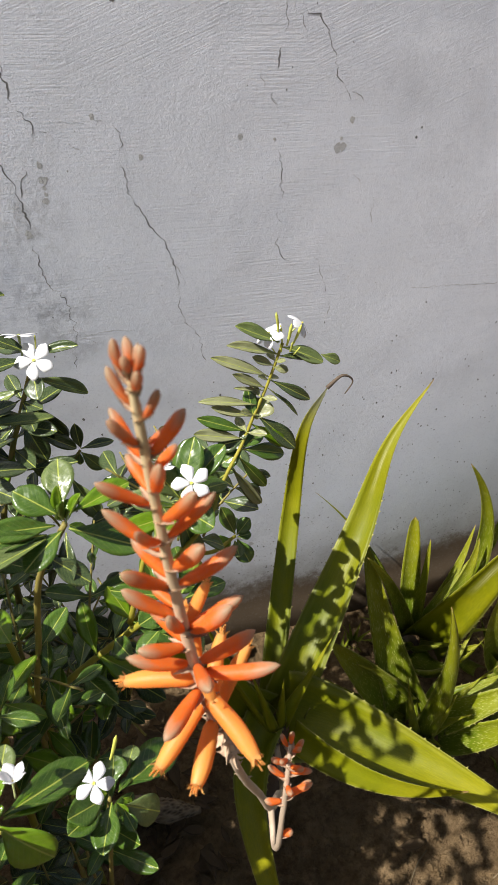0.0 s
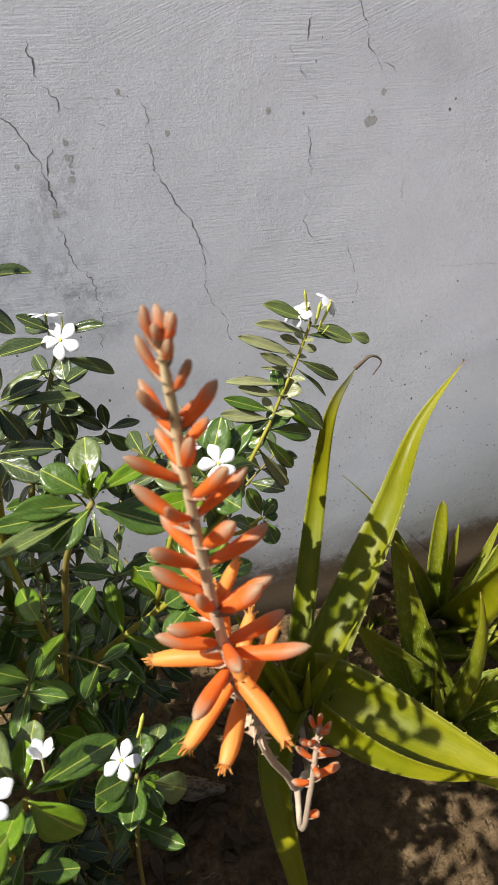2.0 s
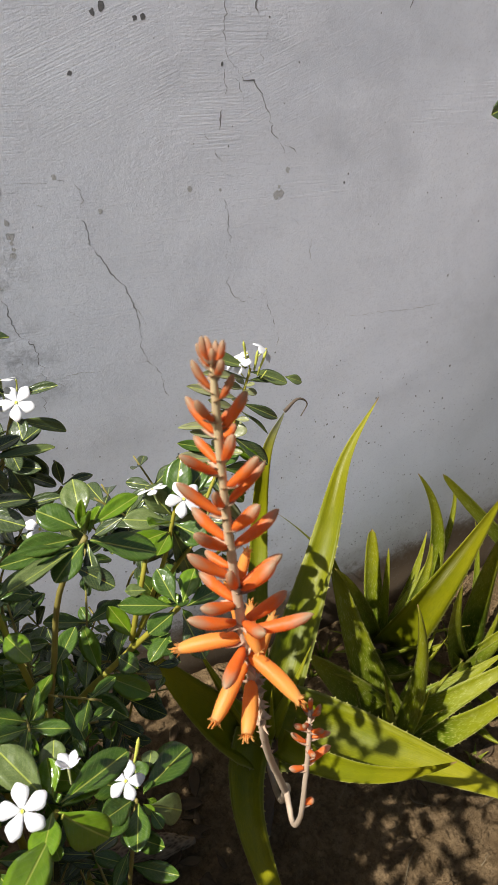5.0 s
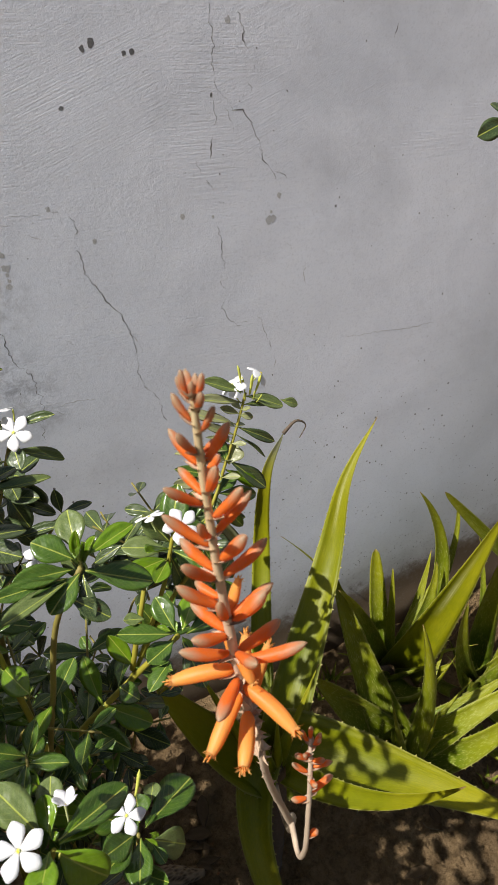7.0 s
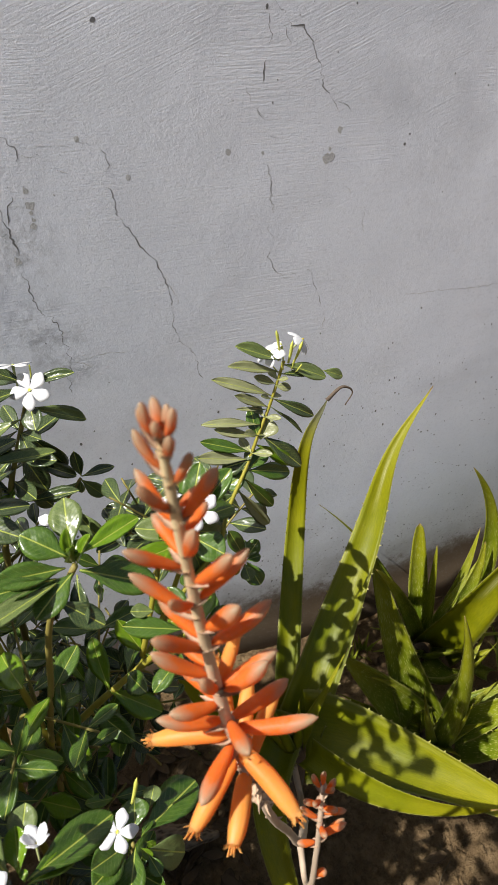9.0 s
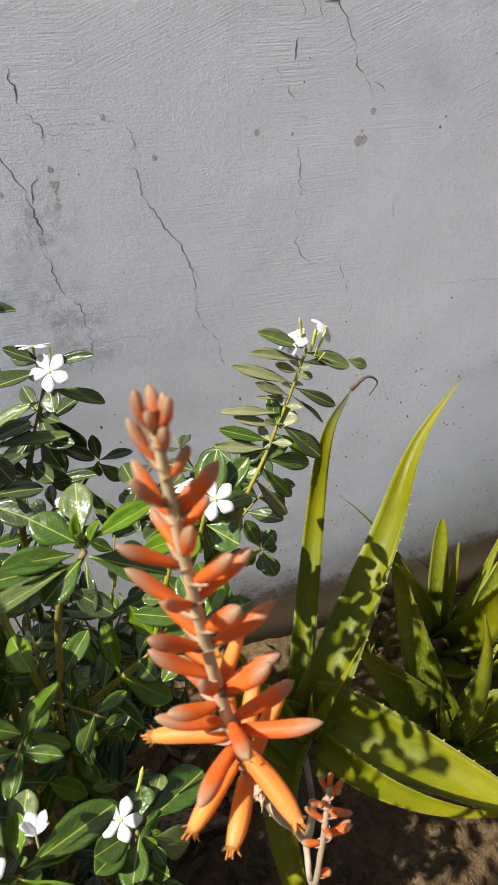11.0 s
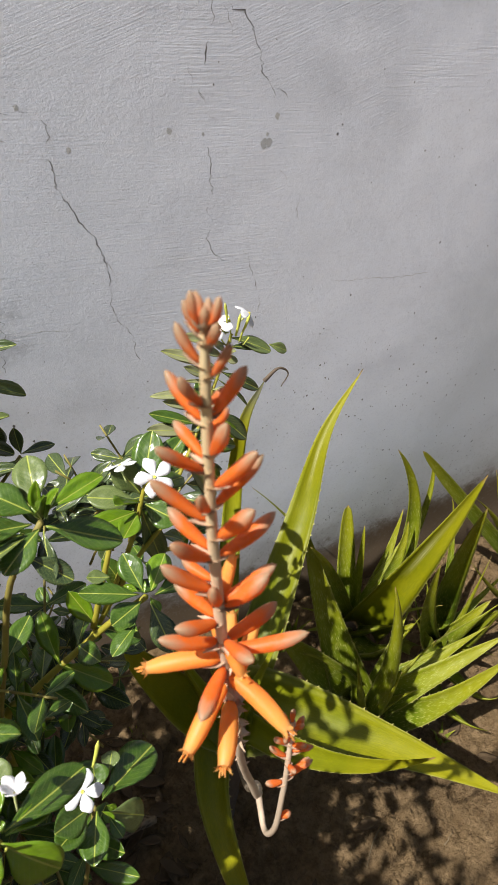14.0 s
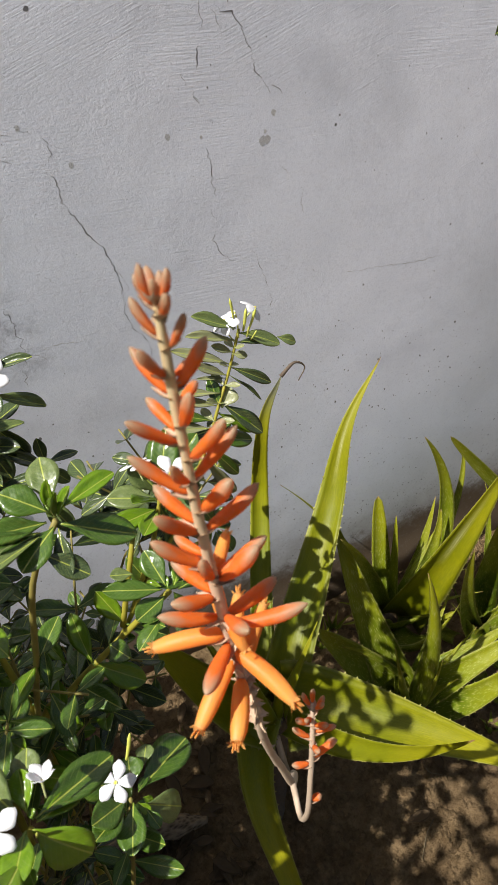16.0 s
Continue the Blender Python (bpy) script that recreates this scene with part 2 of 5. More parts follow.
def shrub_leaf(name, dark, light, through, film=0.2, shine=1.0):
    n = Nodes(name)
    uv = n.split(n.where("UV"))
    across = n.math("ABSOLUTE", n.math("SUBTRACT", uv[1], 0.5))
    tone = n.mix(n.ramp(n.noise(n.where("UV"), 5, 5, 0.7, 0.4), (0.3, 0.0), (0.7, 1.0)), dark, light)
    tone = n.mix(n.math("MULTIPLY", n.chance(), 0.45), tone, light)
    # side veins slant forward from the pale midrib, the blade puffed up between them
    waver = n.math("ADD", uv[0], n.math("MULTIPLY", n.noise(n.where("UV"), 4, 1, 0.4), 0.07))
    comb = n.math("SINE", n.math("MULTIPLY", n.math("SUBTRACT", waver, n.math("MULTIPLY", across, 0.55)), 66.0))
    vein = n.ramp(n.math("ADD", n.math("MULTIPLY", comb, 0.5), 0.5), (0.82, 0.0), (1.0, 0.26))
    tone = n.mix(n.math("MULTIPLY", vein, n.ramp(n.noise(n.where("UV"), 6, 3), (0.38, 0.1), (0.62, 1.3))), tone, (0.24, 0.32, 0.07))
    rib = n.ramp(across, (0.012, 0.85), (0.030, 0.0))
    tone = n.mix(rib, tone, (0.44, 0.50, 0.08))
    # thin film of dust, in blotches and specks
    dust = n.ramp(n.noise(n.where(), 55, 5, 0.7), (0.46, 0.0), (0.78, film))
    tone = n.mix(dust, tone, (0.29, 0.31, 0.13))
    speck = n.ramp(n.noise(n.where("UV"), 48, 5, 0.8), (0.50, 0.0), (0.66, 0.9 * film))
    tone = n.mix(speck, tone, (0.35, 0.36, 0.16))
    puff = n.math("MULTIPLY", comb, -0.035)
    height = n.math("ADD", puff, n.math("MULTIPLY", rib, -1.2))
    height = n.math("ADD", height, n.math("MULTIPLY", n.noise(n.where("UV"), 3.5, 1, 0.4), 3.2))
    n.surface(tone, n.ramp(n.noise(n.where("UV"), 14, 5, 0.7), (0.3, 0.30), (0.7, 0.52)), n.bump(height, 0.40, 0.0010), 0.30, shine, 0.15)
    n.glow_through(n.mix(0.55, tone, (0.20, 0.34, 0.02)), through)
    return n.mat


def stem_green(name, a, b):
    n = Nodes(name)
    at = n.where()
    return n.surface(n.mix(n.noise(n.scaled(at, 60, 60, 14), 2.0, 5), a, b), 0.6, n.bump(n.noise(at, 300, 3), 0.4, 0.0008), 0.35)


def petal_white():
    n = Nodes("white petal")
    uv = n.split(n.where("UV"))
    tone = n.mix(n.ramp(uv[0], (0.02, 1.0), (0.16, 0.0)), (0.82, 0.82, 0.84), (0.80, 0.78, 0.50))
    n.surface(tone, 0.55, n.bump(n.noise(n.scaled(n.where("UV"), 3, 30, 1), 1.0), 0.2, 0.0008), 0.3)
    n.glow_through((0.80, 0.80, 0.78), 0.25)
    return n.mat


def floret_orange(name, ripe, dull=False):
    n = Nodes(name)
    uv = n.split(n.where("UV"))
    at = n.where()
    ribs = n.noise(n.scaled(n.where("UV"), 2.0, 9, 1), 1.5, 2)
    a, b = ((0.92, 0.245, 0.026), (0.82, 0.165, 0.022)) if not ripe else ((0.92, 0.34, 0.040), (0.86, 0.22, 0.030))
    if dull:
        a, b = (0.76, 0.215, 0.055), (0.62, 0.170, 0.045)
    tone = n.mix(ribs, a, b)
    tone = n.mix(n.math("MULTIPLY", n.chance(), 0.5), tone, (0.80, 0.17, 0.032) if not ripe else (0.90, 0.36, 0.06))
    stripe = n.math("ADD", n.math("MULTIPLY", n.math("SINE", n.math("MULTIPLY", uv[1], 6 * math.pi)), 0.5), 0.5)
    if ripe:
        tone = n.mix(n.ramp(uv[0], (0.10, 0.0), (0.45, 0.22), (0.97, 0.70)), tone, (0.93, 0.52, 0.12))
        tone = n.mix(n.ramp(uv[0], (0.90, 0.0), (1.0, 0.45)), tone, (0.50, 0.30, 0.13))
    else:
        # the closed tips weather to grey-brown, running down along the ribs
        reach = n.math("ADD", uv[0], n.math("ADD", n.math("MULTIPLY", stripe, 0.13), n.math("MULTIPLY", n.math("SUBTRACT", n.noise(at, 260, 3), 0.5), 0.16)))
        tip = n.mix(n.noise(n.scaled(n.where("UV"), 3, 40, 1), 1.0, 4, 0.7), (0.34, 0.27, 0.16), (0.52, 0.42, 0.28))
        start = 0.46 if dull else 0.66
        tone = n.mix(n.ramp(reach, (start, 0.0), (start + 0.14, 0.50), (1.02, 0.97)), tone, tip)
    tone = n.mix(n.ramp(n.noise(at, 900, 3), (0.45, 0.0), (0.75, 0.22)), tone, (0.60, 0.36, 0.25))
    n.surface(tone, 0.48, n.bump(n.math("ADD", ribs, n.math("MULTIPLY", stripe, 0.7)), 0.35, 0.0006), 0.4)
    n.glow_through(n.mix(0.5, tone, (0.97, 0.30, 0.015)), 0.42)
    return n.mat


def stalk_skin():
    n = Nodes("flower stalk")
    at = n.where()
    z = n.split(at)[2]
    fine = n.noise(n.scaled(at, 220, 220, 36), 1.0, 4)
    brown = n.mix(fine, (0.50, 0.34, 0.235), (0.66, 0.49, 0.36))
    pale = n.mix(fine, (0.48, 0.37, 0.20), (0.58, 0.47, 0.28))
    tone = n.mix(n.ramp(z, (0.83, 0.0), (0.93, 1.0)), brown, pale)
    tone = n.mix(n.ramp(z, (0.66, 1.0), (0.80, 0.0)), tone, n.mix(fine, (0.36, 0.27, 0.19), (0.54, 0.43, 0.32)))
    return n.surface(tone, 0.7, n.bump(fine, 0.5, 0.0008), 0.3)


def papery():
    n = Nodes("withered bract")
    return n.surface(n.mix(n.noise(n.where(), 260, 4), (0.40, 0.27, 0.18), (0.58, 0.43, 0.30)), 0.85, n.bump(n.noise(n.where(), 500), 0.4, 0.0006), 0.2)


def litter(name, a, b):
    n = Nodes(name)
    at = n.where()
    return n.surface(n.mix(n.noise(at, 70, 5, 0.6), n.mix(n.chance(), a, b), b), 0.9, n.bump(n.noise(at, 200, 4), 0.6, 0.002), 0.15)


def bark():
    n = Nodes("rough bark")
    at = n.where()
    cells = n.add("TexVoronoi", Vector=n.scaled(at, 70, 220, 220), Scale=1.0)
    tone = n.mix(n.ramp(cells.outputs["Distance"], (0.1, 0.0), (0.6, 1.0)), (0.07, 0.05, 0.032), (0.23, 0.17, 0.11))
    return n.surface(tone, 0.95, n.bump(cells.outputs["Distance"], 0.9, 0.003), 0.1)


WALL, CRACK, HAIR, FLAKE, SOIL = wall_paint(), crack_dark(), crack_fine(), stain_grey(), soil()
ALOE_WITHERED = aloe_skin("aloe skin with a withering end", False, True)
ALOE_SHEEN = aloe_skin("aloe skin with a painted pale sheen", False, False, True)
ALOE, ALOE_YOUNG, TOOTH, DRIED = aloe_skin("aloe skin", False), aloe_skin("speckled aloe skin", True), tooth_horn(), dried()
LEAF = shrub_leaf("glossy shrub leaf", (0.018, 0.064, 0.005), (0.070, 0.150, 0.008), 0.22, 0.22)
LEAF_GREY = shrub_leaf("old shrub leaf grey with dust", (0.165, 0.180, 0.085), (0.310, 0.315, 0.175), 0.16, 0.65, 0.10)
# darker copy of the leaf: shade in and behind the shrubs, as colour
LEAF_SHADED = shrub_leaf("shaded shrub leaf", (0.008, 0.026, 0.010), (0.026, 0.056, 0.016), 0.10, 0.40, 0.8)
LEAF_FRESH = shrub_leaf("fresh shrub leaf", (0.090, 0.195, 0.005), (0.185, 0.320, 0.007), 0.32, 0.10)
LEAF_DUSTY = shrub_leaf("dusty shrub leaf", (0.050, 0.098, 0.020), (0.135, 0.182, 0.055), 0.16, 0.55, 0.5)
STEM, STEM_OLD = stem_green("green stem", (0.18, 0.18, 0.015), (0.38, 0.32, 0.04)), stem_green("woody stem", (0.15, 0.13, 0.03), (0.29, 0.24, 0.06))
PETAL, BUD_ORANGE, TUBE_ORANGE, STALK, BRACT = petal_white(), floret_orange("orange bud", False), floret_orange("open orange floret", True), stalk_skin(), papery()
BUD_DULL = floret_orange("young bud", False, True)
YOLK = stem_green("yellow eye", (0.75, 0.58, 0.04), (0.80, 0.68, 0.10))
DEAD_LEAF, BARK, STRAW = litter("dead leaf", (0.050, 0.032, 0.018), (0.125, 0.085, 0.048)), bark(), litter("dry straw", (0.15, 0.11, 0.06), (0.27, 0.21, 0.13))


# ---- mesh helpers ----
def mesh_of(name, verts, faces, material, uvs=None, smooth=True):
    me = bpy.data.meshes.new(name)
    me.from_pydata([tuple(v) for v in verts], [], faces)
    if uvs is not None:
        layer = me.uv_layers.new(name="UVMap")
        for loop in me.loops:
            layer.data[loop.index].uv = uvs[loop.vertex_index]
    me.materials.append(material)
    if smooth:
        for p in me.polygons:
            p.use_smooth = True
    me.update()
    return me


def part(name, me, parent, label="", m=None):
    """Links a mesh as one object under a thing or under a part; places are world places unless m is given."""
    ob = new(name, me)
    ob.parent = parent
    ob.matrix_parent_inverse = world_of(parent).inverted()
    ob.matrix_basis = m if m is not None else Matrix()
    WORLD[ob.name] = m if m is not None else Matrix()
    return tagged(ob, label)


WORLD = {}


def world_of(ob):
    return WORLD[ob.name]


def thing(name, at, label, category, group="", kind=""):
    ob = new(name)
    ob.empty_display_size = 0.02
    ob.matrix_basis = Matrix.Translation(at)
    WORLD[ob.name] = Matrix.Translation(at)
    return tagged(ob, label, category, group, kind)


def spline(points, n):
    """A smooth line through the points."""
    p = [Vector(q) for q in points]
    p = [2 * p[0] - p[1]] + p + [2 * p[-1] - p[-2]]
    out = []
    for k in range(1, len(p) - 2):
        for i in range(n):
            t = i / n
            a, b, c, d = p[k - 1], p[k], p[k + 1], p[k + 2]
            out.append(0.5 * (2 * b + (c - a) * t + (2 * a - 5 * b + 4 * c - d) * t * t + (3 * b - a - 3 * c + d) * t ** 3))
    return out + [p[-2].copy()]


def tube(points, radii, sides=8, steps=5, wobble=0.0):
    """Verts, faces and uvs of a round, tapering stem through the points."""
    line = spline(points, steps)
    n = len(line)
    verts, faces, uvs = [], [], []
    side = Vector((1, 0.13, 0.07))
    for i, c in enumerate(line):
        t = (line[min(i + 1, n - 1)] - line[max(i - 1, 0)]).normalized()
        side = (side - t * side.dot(t)).normalized()
        up = t.cross(side)
        f = i / (n - 1) * (len(radii) - 1)
        k = min(int(f), len(radii) - 2)
        r = radii[k] + (radii[k + 1] - radii[k]) * (f - k)
        for s in range(sides):
            a = 2 * math.pi * s / sides
            rr = r * (1 + wobble * noise.noise(Vector((c.x * 90 + s, c.y * 90, c.z * 90))))
            verts.append(c + (side * math.cos(a) + up * math.sin(a)) * rr)
            uvs.append((i / (n - 1), s / sides))
    for i in range(n - 1):
        for s in range(sides):
            a, b = i * sides + s, i * sides + (s + 1) % sides
            faces.append((a, b, b + sides, a + sides))
    faces.append(tuple(reversed(range(sides))))
    faces.append(tuple(range((n - 1) * sides, n * sides)))
    return verts, faces, uvs


def blob(radius, rough, seed, flat=1.0, level=2):
    """A lumpy stone-like mesh."""
    bm = bmesh.new()
    bmesh.ops.create_icosphere(bm, subdivisions=level, radius=radius)
    for v in bm.verts:
        d = v.co.normalized()
        v.co *= 1 + rough * noise.noise(d * 1.7 + Vector((seed, 0, 0))) + 0.4 * rough * noise.noise(d * 4.1 + Vector((0, seed, 0)))
        v.co.z *= flat
    me = bpy.data.meshes.new("clod")
    bm.to_mesh(me)
    bm.free()
    for p in me.polygons:
        p.use_smooth = True
    return me


# ---- wall ----
WALL_Y = 0.796


def wall_face(x, z):
    swell = 0.014 * math.exp(-((z - 0.035) / 0.045) ** 2) * (0.7 + 0.5 * noise.noise(Vector((x * 5, 0, 3))))
    uneven = 0.0005 * noise.noise(Vector((x * 3.1, 1.7, z * 3.1))) + 0.0005 * noise.noise(Vector((x * 14, 5, z * 14)))
    return WALL_Y - swell - uneven


def build_wall():
    """A free-standing plastered garden wall with a swollen, earth-stained foot."""
    xs = np.concatenate([np.linspace(-7, -0.9, 12), np.linspace(-0.6, 1.6, 120), np.linspace(1.9, 8, 12)])
    zs = np.concatenate([np.linspace(-0.25, -0.06, 3), np.linspace(-0.05, 1.35, 80), np.linspace(1.5, 2.3, 6)])
    verts, faces = [], []
    for z in zs:
        for x in xs:
            verts.append((x, wall_face(x, z), z))
    nx, nz = len(xs), len(zs)
    for j in range(nz - 1):
        for i in range(nx - 1):
            a = j * nx + i
            faces.append((a, a + 1, a + 1 + nx, a + nx))
    # back, top and ends give the wall its thickness
    back = len(verts)
    for z in (zs[0], zs[-1]):
        for x in (xs[0], xs[-1]):
            verts.append((x, WALL_Y + 0.23, z))
    top, low = (nz - 1) * nx, 0
    faces.append((back + 1, back, back + 2, back + 3))
    faces.append(tuple(range(top, top + nx)) + (back + 3, back + 2))
    faces.append((low,) + tuple(j * nx for j in range(1, nz)) + (back + 2, back))
    faces.append(tuple(j * nx + nx - 1 for j in range(nz - 1, -1, -1)) + (back + 1, back + 3))
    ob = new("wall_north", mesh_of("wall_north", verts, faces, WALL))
    WORLD[ob.name] = Matrix()
    return tagged(ob, "pale grey limewashed plaster garden wall, cracked, with an earth-stained foot", "wall", kind="structure")


wall = build_wall()


def crack(points, width, material=None):
    """A jagged crack across the plaster: a thin ribbon with a ragged outline, hugging the face."""
    material = material or CRACK
    width *= 0.78
    line = []
    for (xa, za), (xb, zb) in zip(points, points[1:]):
        n = max(2, int(math.hypot(xb - xa, zb - za) / 0.0022))
        for i in range(n):
            t = i / n
            x, z = xa + (xb - xa) * t, za + (zb - za) * t
            line.append((x + 0.0036 * noise.noise(Vector((x * 120, z * 120, 0))) + 0.0026 * noise.noise(Vector((x * 330, z * 330, 2))), z + 0.0036 * noise.noise(Vector((x * 120, 9, z * 120)))))
    line.append(points[-1])
    verts, faces = [], []
    for i, (x, z) in enumerate(line):
        xa, za = line[max(i - 1, 0)]
        xb, zb = line[min(i + 1, len(line) - 1)]
        d = math.hypot(xb - xa, zb - za) or 1
        sx, sz = -(zb - za) / d, (xb - xa) / d
        end = min(1, i / 3, (len(line) - 1 - i) / 3)
        w = 0.62 * width * end * max(0.16, 0.65 + 1.5 * noise.noise(Vector((x * 75, z * 75, 4))))
        y = wall_face(x, z) - 0.00014
        for s, dy in ((-1, 0), (0, 0.00004), (1, 0)):
            verts.append((x + sx * w * s * 0.5, y + dy, z + sz * w * s * 0.5))
    for i in range(len(line) - 1):
        for s in (0, 1):
            a = 3 * i + s
            faces.append((a, a + 1, a + 4, a + 3))
    return part("crack", mesh_of("crack", verts, faces, material), wall)


CRACKS = (
    (0.0034, ((-0.049, 0.915), (-0.05, 0.903), (-0.05, 0.893), (-0.044, 0.888), (-0.036, 0.884), (-0.027, 0.882), (-0.018, 0.878), (-0.01, 0.873), (-0.004, 0.865), (0.0, 0.858), (0.005, 0.849), (0.009, 0.841), (0.011, 0.831), (0.014, 0.821), (0.015, 0.811), (0.018, 0.8), (0.019, 0.792))),
    (0.0018, ((0.017, 0.779), (0.02, 0.768), (0.022, 0.753), (0.024, 0.741), (0.027, 0.729), (0.036, 0.722), (0.042, 0.712), (0.044, 0.699), (0.048, 0.685), (0.047, 0.665), (0.042, 0.641), (0.042, 0.622))),
    (0.0046, ((0.018, 0.94), (0.018, 0.935), (0.019, 0.924), (0.02, 0.914), (0.023, 0.908))),
    (0.0026, ((0.025, 0.903), (0.029, 0.897), (0.035, 0.892), (0.035, 0.884), (0.035, 0.878))),
    (0.0011, ((0.037, 0.886), (0.046, 0.885), (0.055, 0.883))),
    (0.0034, ((0.024, 0.851), (0.019, 0.838), (0.015, 0.823))),
    (0.0017, ((0.053, 0.892), (0.068, 0.89), (0.084, 0.889))),
    (0.0016, ((0.091, 0.894), (0.099, 0.892), (0.102, 0.888))),
    (0.0016, ((0.11, 0.888), (0.116, 0.881), (0.116, 0.871), (0.114, 0.862))),
    (0.0022, ((0.114, 0.849), (0.119, 0.837), (0.119, 0.822), (0.125, 0.814), (0.132, 0.801), (0.142, 0.784), (0.152, 0.772), (0.158, 0.758), (0.163, 0.743), (0.167, 0.733))),
    (0.0018, ((0.167, 0.733), (0.168, 0.709), (0.169, 0.689), (0.172, 0.672), (0.18, 0.663), (0.189, 0.65), (0.193, 0.635), (0.2, 0.608))),
    (0.002, ((0.268, 0.914), (0.271, 0.906), (0.275, 0.899))),
    (0.002, ((0.281, 0.887), (0.286, 0.882), (0.288, 0.879))),
    (0.0014, ((0.279, 0.859), (0.283, 0.845), (0.284, 0.83), (0.285, 0.816), (0.287, 0.805))),
    (0.0012, ((0.283, 0.796), (0.281, 0.79), (0.287, 0.784), (0.289, 0.774))),
    (0.0016, ((0.287, 0.768), (0.282, 0.756), (0.288, 0.746), (0.294, 0.736), (0.298, 0.733), (0.309, 0.728))),
    (0.0013, ((0.331, 0.737), (0.339, 0.726), (0.341, 0.716), (0.351, 0.697), (0.353, 0.684))),
    (0.0018, ((0.277, 1.076), (0.277, 1.062), (0.279, 1.048), (0.278, 1.034), (0.279, 1.02), (0.28, 1.01))),
    (0.0016, ((0.28, 1.01), (0.281, 1.0), (0.287, 0.993), (0.295, 0.983))),
    (0.0021, ((0.295, 0.983), (0.302, 0.978), (0.311, 0.976), (0.317, 0.972), (0.323, 0.963), (0.328, 0.952), (0.333, 0.94), (0.338, 0.925), (0.345, 0.917))),
    (0.0013, ((0.345, 0.917), (0.351, 0.909), (0.357, 0.901))),
    (0.0013, ((0.293, 0.981), (0.297, 0.97), (0.301, 0.959), (0.302, 0.952))),
    (0.0011, ((0.28, 0.989), (0.281, 0.979), (0.278, 0.963))),
    (0.0028, ((0.277, 0.955), (0.273, 0.944), (0.273, 0.93))),
    (0.0017, ((0.257, 0.931), (0.257, 0.921), (0.261, 0.915))),
    (0.0017, ((0.268, 0.911), (0.271, 0.904), (0.275, 0.898))),
    (0.0013, ((0.28, 0.885), (0.287, 0.878))),
    (0.0013, ((0.351, 0.913), (0.362, 0.908), (0.372, 0.898))),
    (0.0022, ((0.307, 1.067), (0.311, 1.055), (0.314, 1.046), (0.315, 1.036), (0.324, 1.032))),
    (0.0011, ((0.327, 1.023), (0.325, 1.013))),
    (0.0011, ((0.319, 1.006), (0.323, 0.99))),
    (0.0028, ((0.504, 1.056), (0.501, 1.046), (0.5, 1.041))),
)
HAIRLINES = (
    (0.0011, ((0.167, 0.742), (0.171, 0.73), (0.175, 0.714))),
    (0.0014, ((0.047, 0.665), (0.06, 0.66), (0.073, 0.652))),
    (0.0012, ((0.064, 0.665), (0.073, 0.667), (0.098, 0.669), (0.115, 0.661))),
    (0.0012, ((0.07, 0.873), (0.075, 0.867), (0.081, 0.862))),
    (0.001, ((0.311, 0.734), (0.323, 0.728))),
    (0.0012, ((0.357, 0.677), (0.36, 0.667), (0.355, 0.653))),
    (0.0014, ((0.398, 0.801), (0.397, 0.783), (0.401, 0.768))),
    (0.001, ((0.368, 0.829), (0.38, 0.815), (0.386, 0.807))),
    (0.001, ((0.375, 0.699), (0.386, 0.718))),
    (0.0013, ((0.47, 0.681), (0.518, 0.679), (0.588, 0.674), (0.629, 0.678))),
    (0.001, ((0.087, 0.754), (0.091, 0.744), (0.098, 0.739))),
)
for width, points in CRACKS:
    crack(points, width)
for width, points in HAIRLINES:
    crack(points, width, HAIR)


def flake(x, z, radius, seed, material=None):
    """A small irregular patch where the wash has flaked off."""
    material = material or FLAKE
    n = 14
    verts, faces = [(x, wall_face(x, z) - 0.00016, z)], []
    for i in range(n):
        a = 2 * math.pi * i / n
        r = radius * (0.8 + 0.55 * noise.noise(Vector((math.cos(a) * 1.3 + seed * 7, math.sin(a) * 1.3, seed))))
        px, pz = x + r * math.cos(a), z + 1.15 * r * math.sin(a)
        verts.append((px, wall_face(px, pz) - 0.00013, pz))
        faces.append((0, 1 + i, 1 + (i + 1) % n))
    return part("flake", mesh_of("flake", verts, faces, material), wall)


FLAKES = (
    (0.346, 0.856, 0.005), (0.352, 0.858, 0.0043), (0.359, 0.884, 0.0036), (0.349, 0.866, 0.0021),
    (0.296, 1.058, 0.0034), (0.237, 0.872, 0.0034), (0.135, 0.857, 0.0033), (0.091, 0.895, 0.0032),
    (0.037, 0.854, 0.0034), (0.038, 0.84, 0.0051), (0.038, 0.833, 0.0023), (0.039, 0.826, 0.0023),
    (0.038, 0.82, 0.0034), (-0.011, 0.835, 0.0029), (0.016, 0.787, 0.0047), 
    (0.274, 0.868, 0.0017), (0.27, 0.399, 0.0071), (0.253, 0.268, 0.0069),
    (0.272, 0.248, 0.0053), (0.275, 0.385, 0.0063),
)
HOLES = (
    (0.146, 1.036, 0.0032), (0.155, 1.041, 0.0044), (0.186, 1.032, 0.0026), (0.194, 1.033, 0.0032),
    (0.119, 0.987, 0.0025), (-0.051, 0.936, 0.0123),
)
for k, (x, z, r) in enumerate(FLAKES):
    flake(x, z, r, k)
for k, (x, z, r) in enumerate(HOLES):
    flake(x, z, r, k + 30, CRACK)


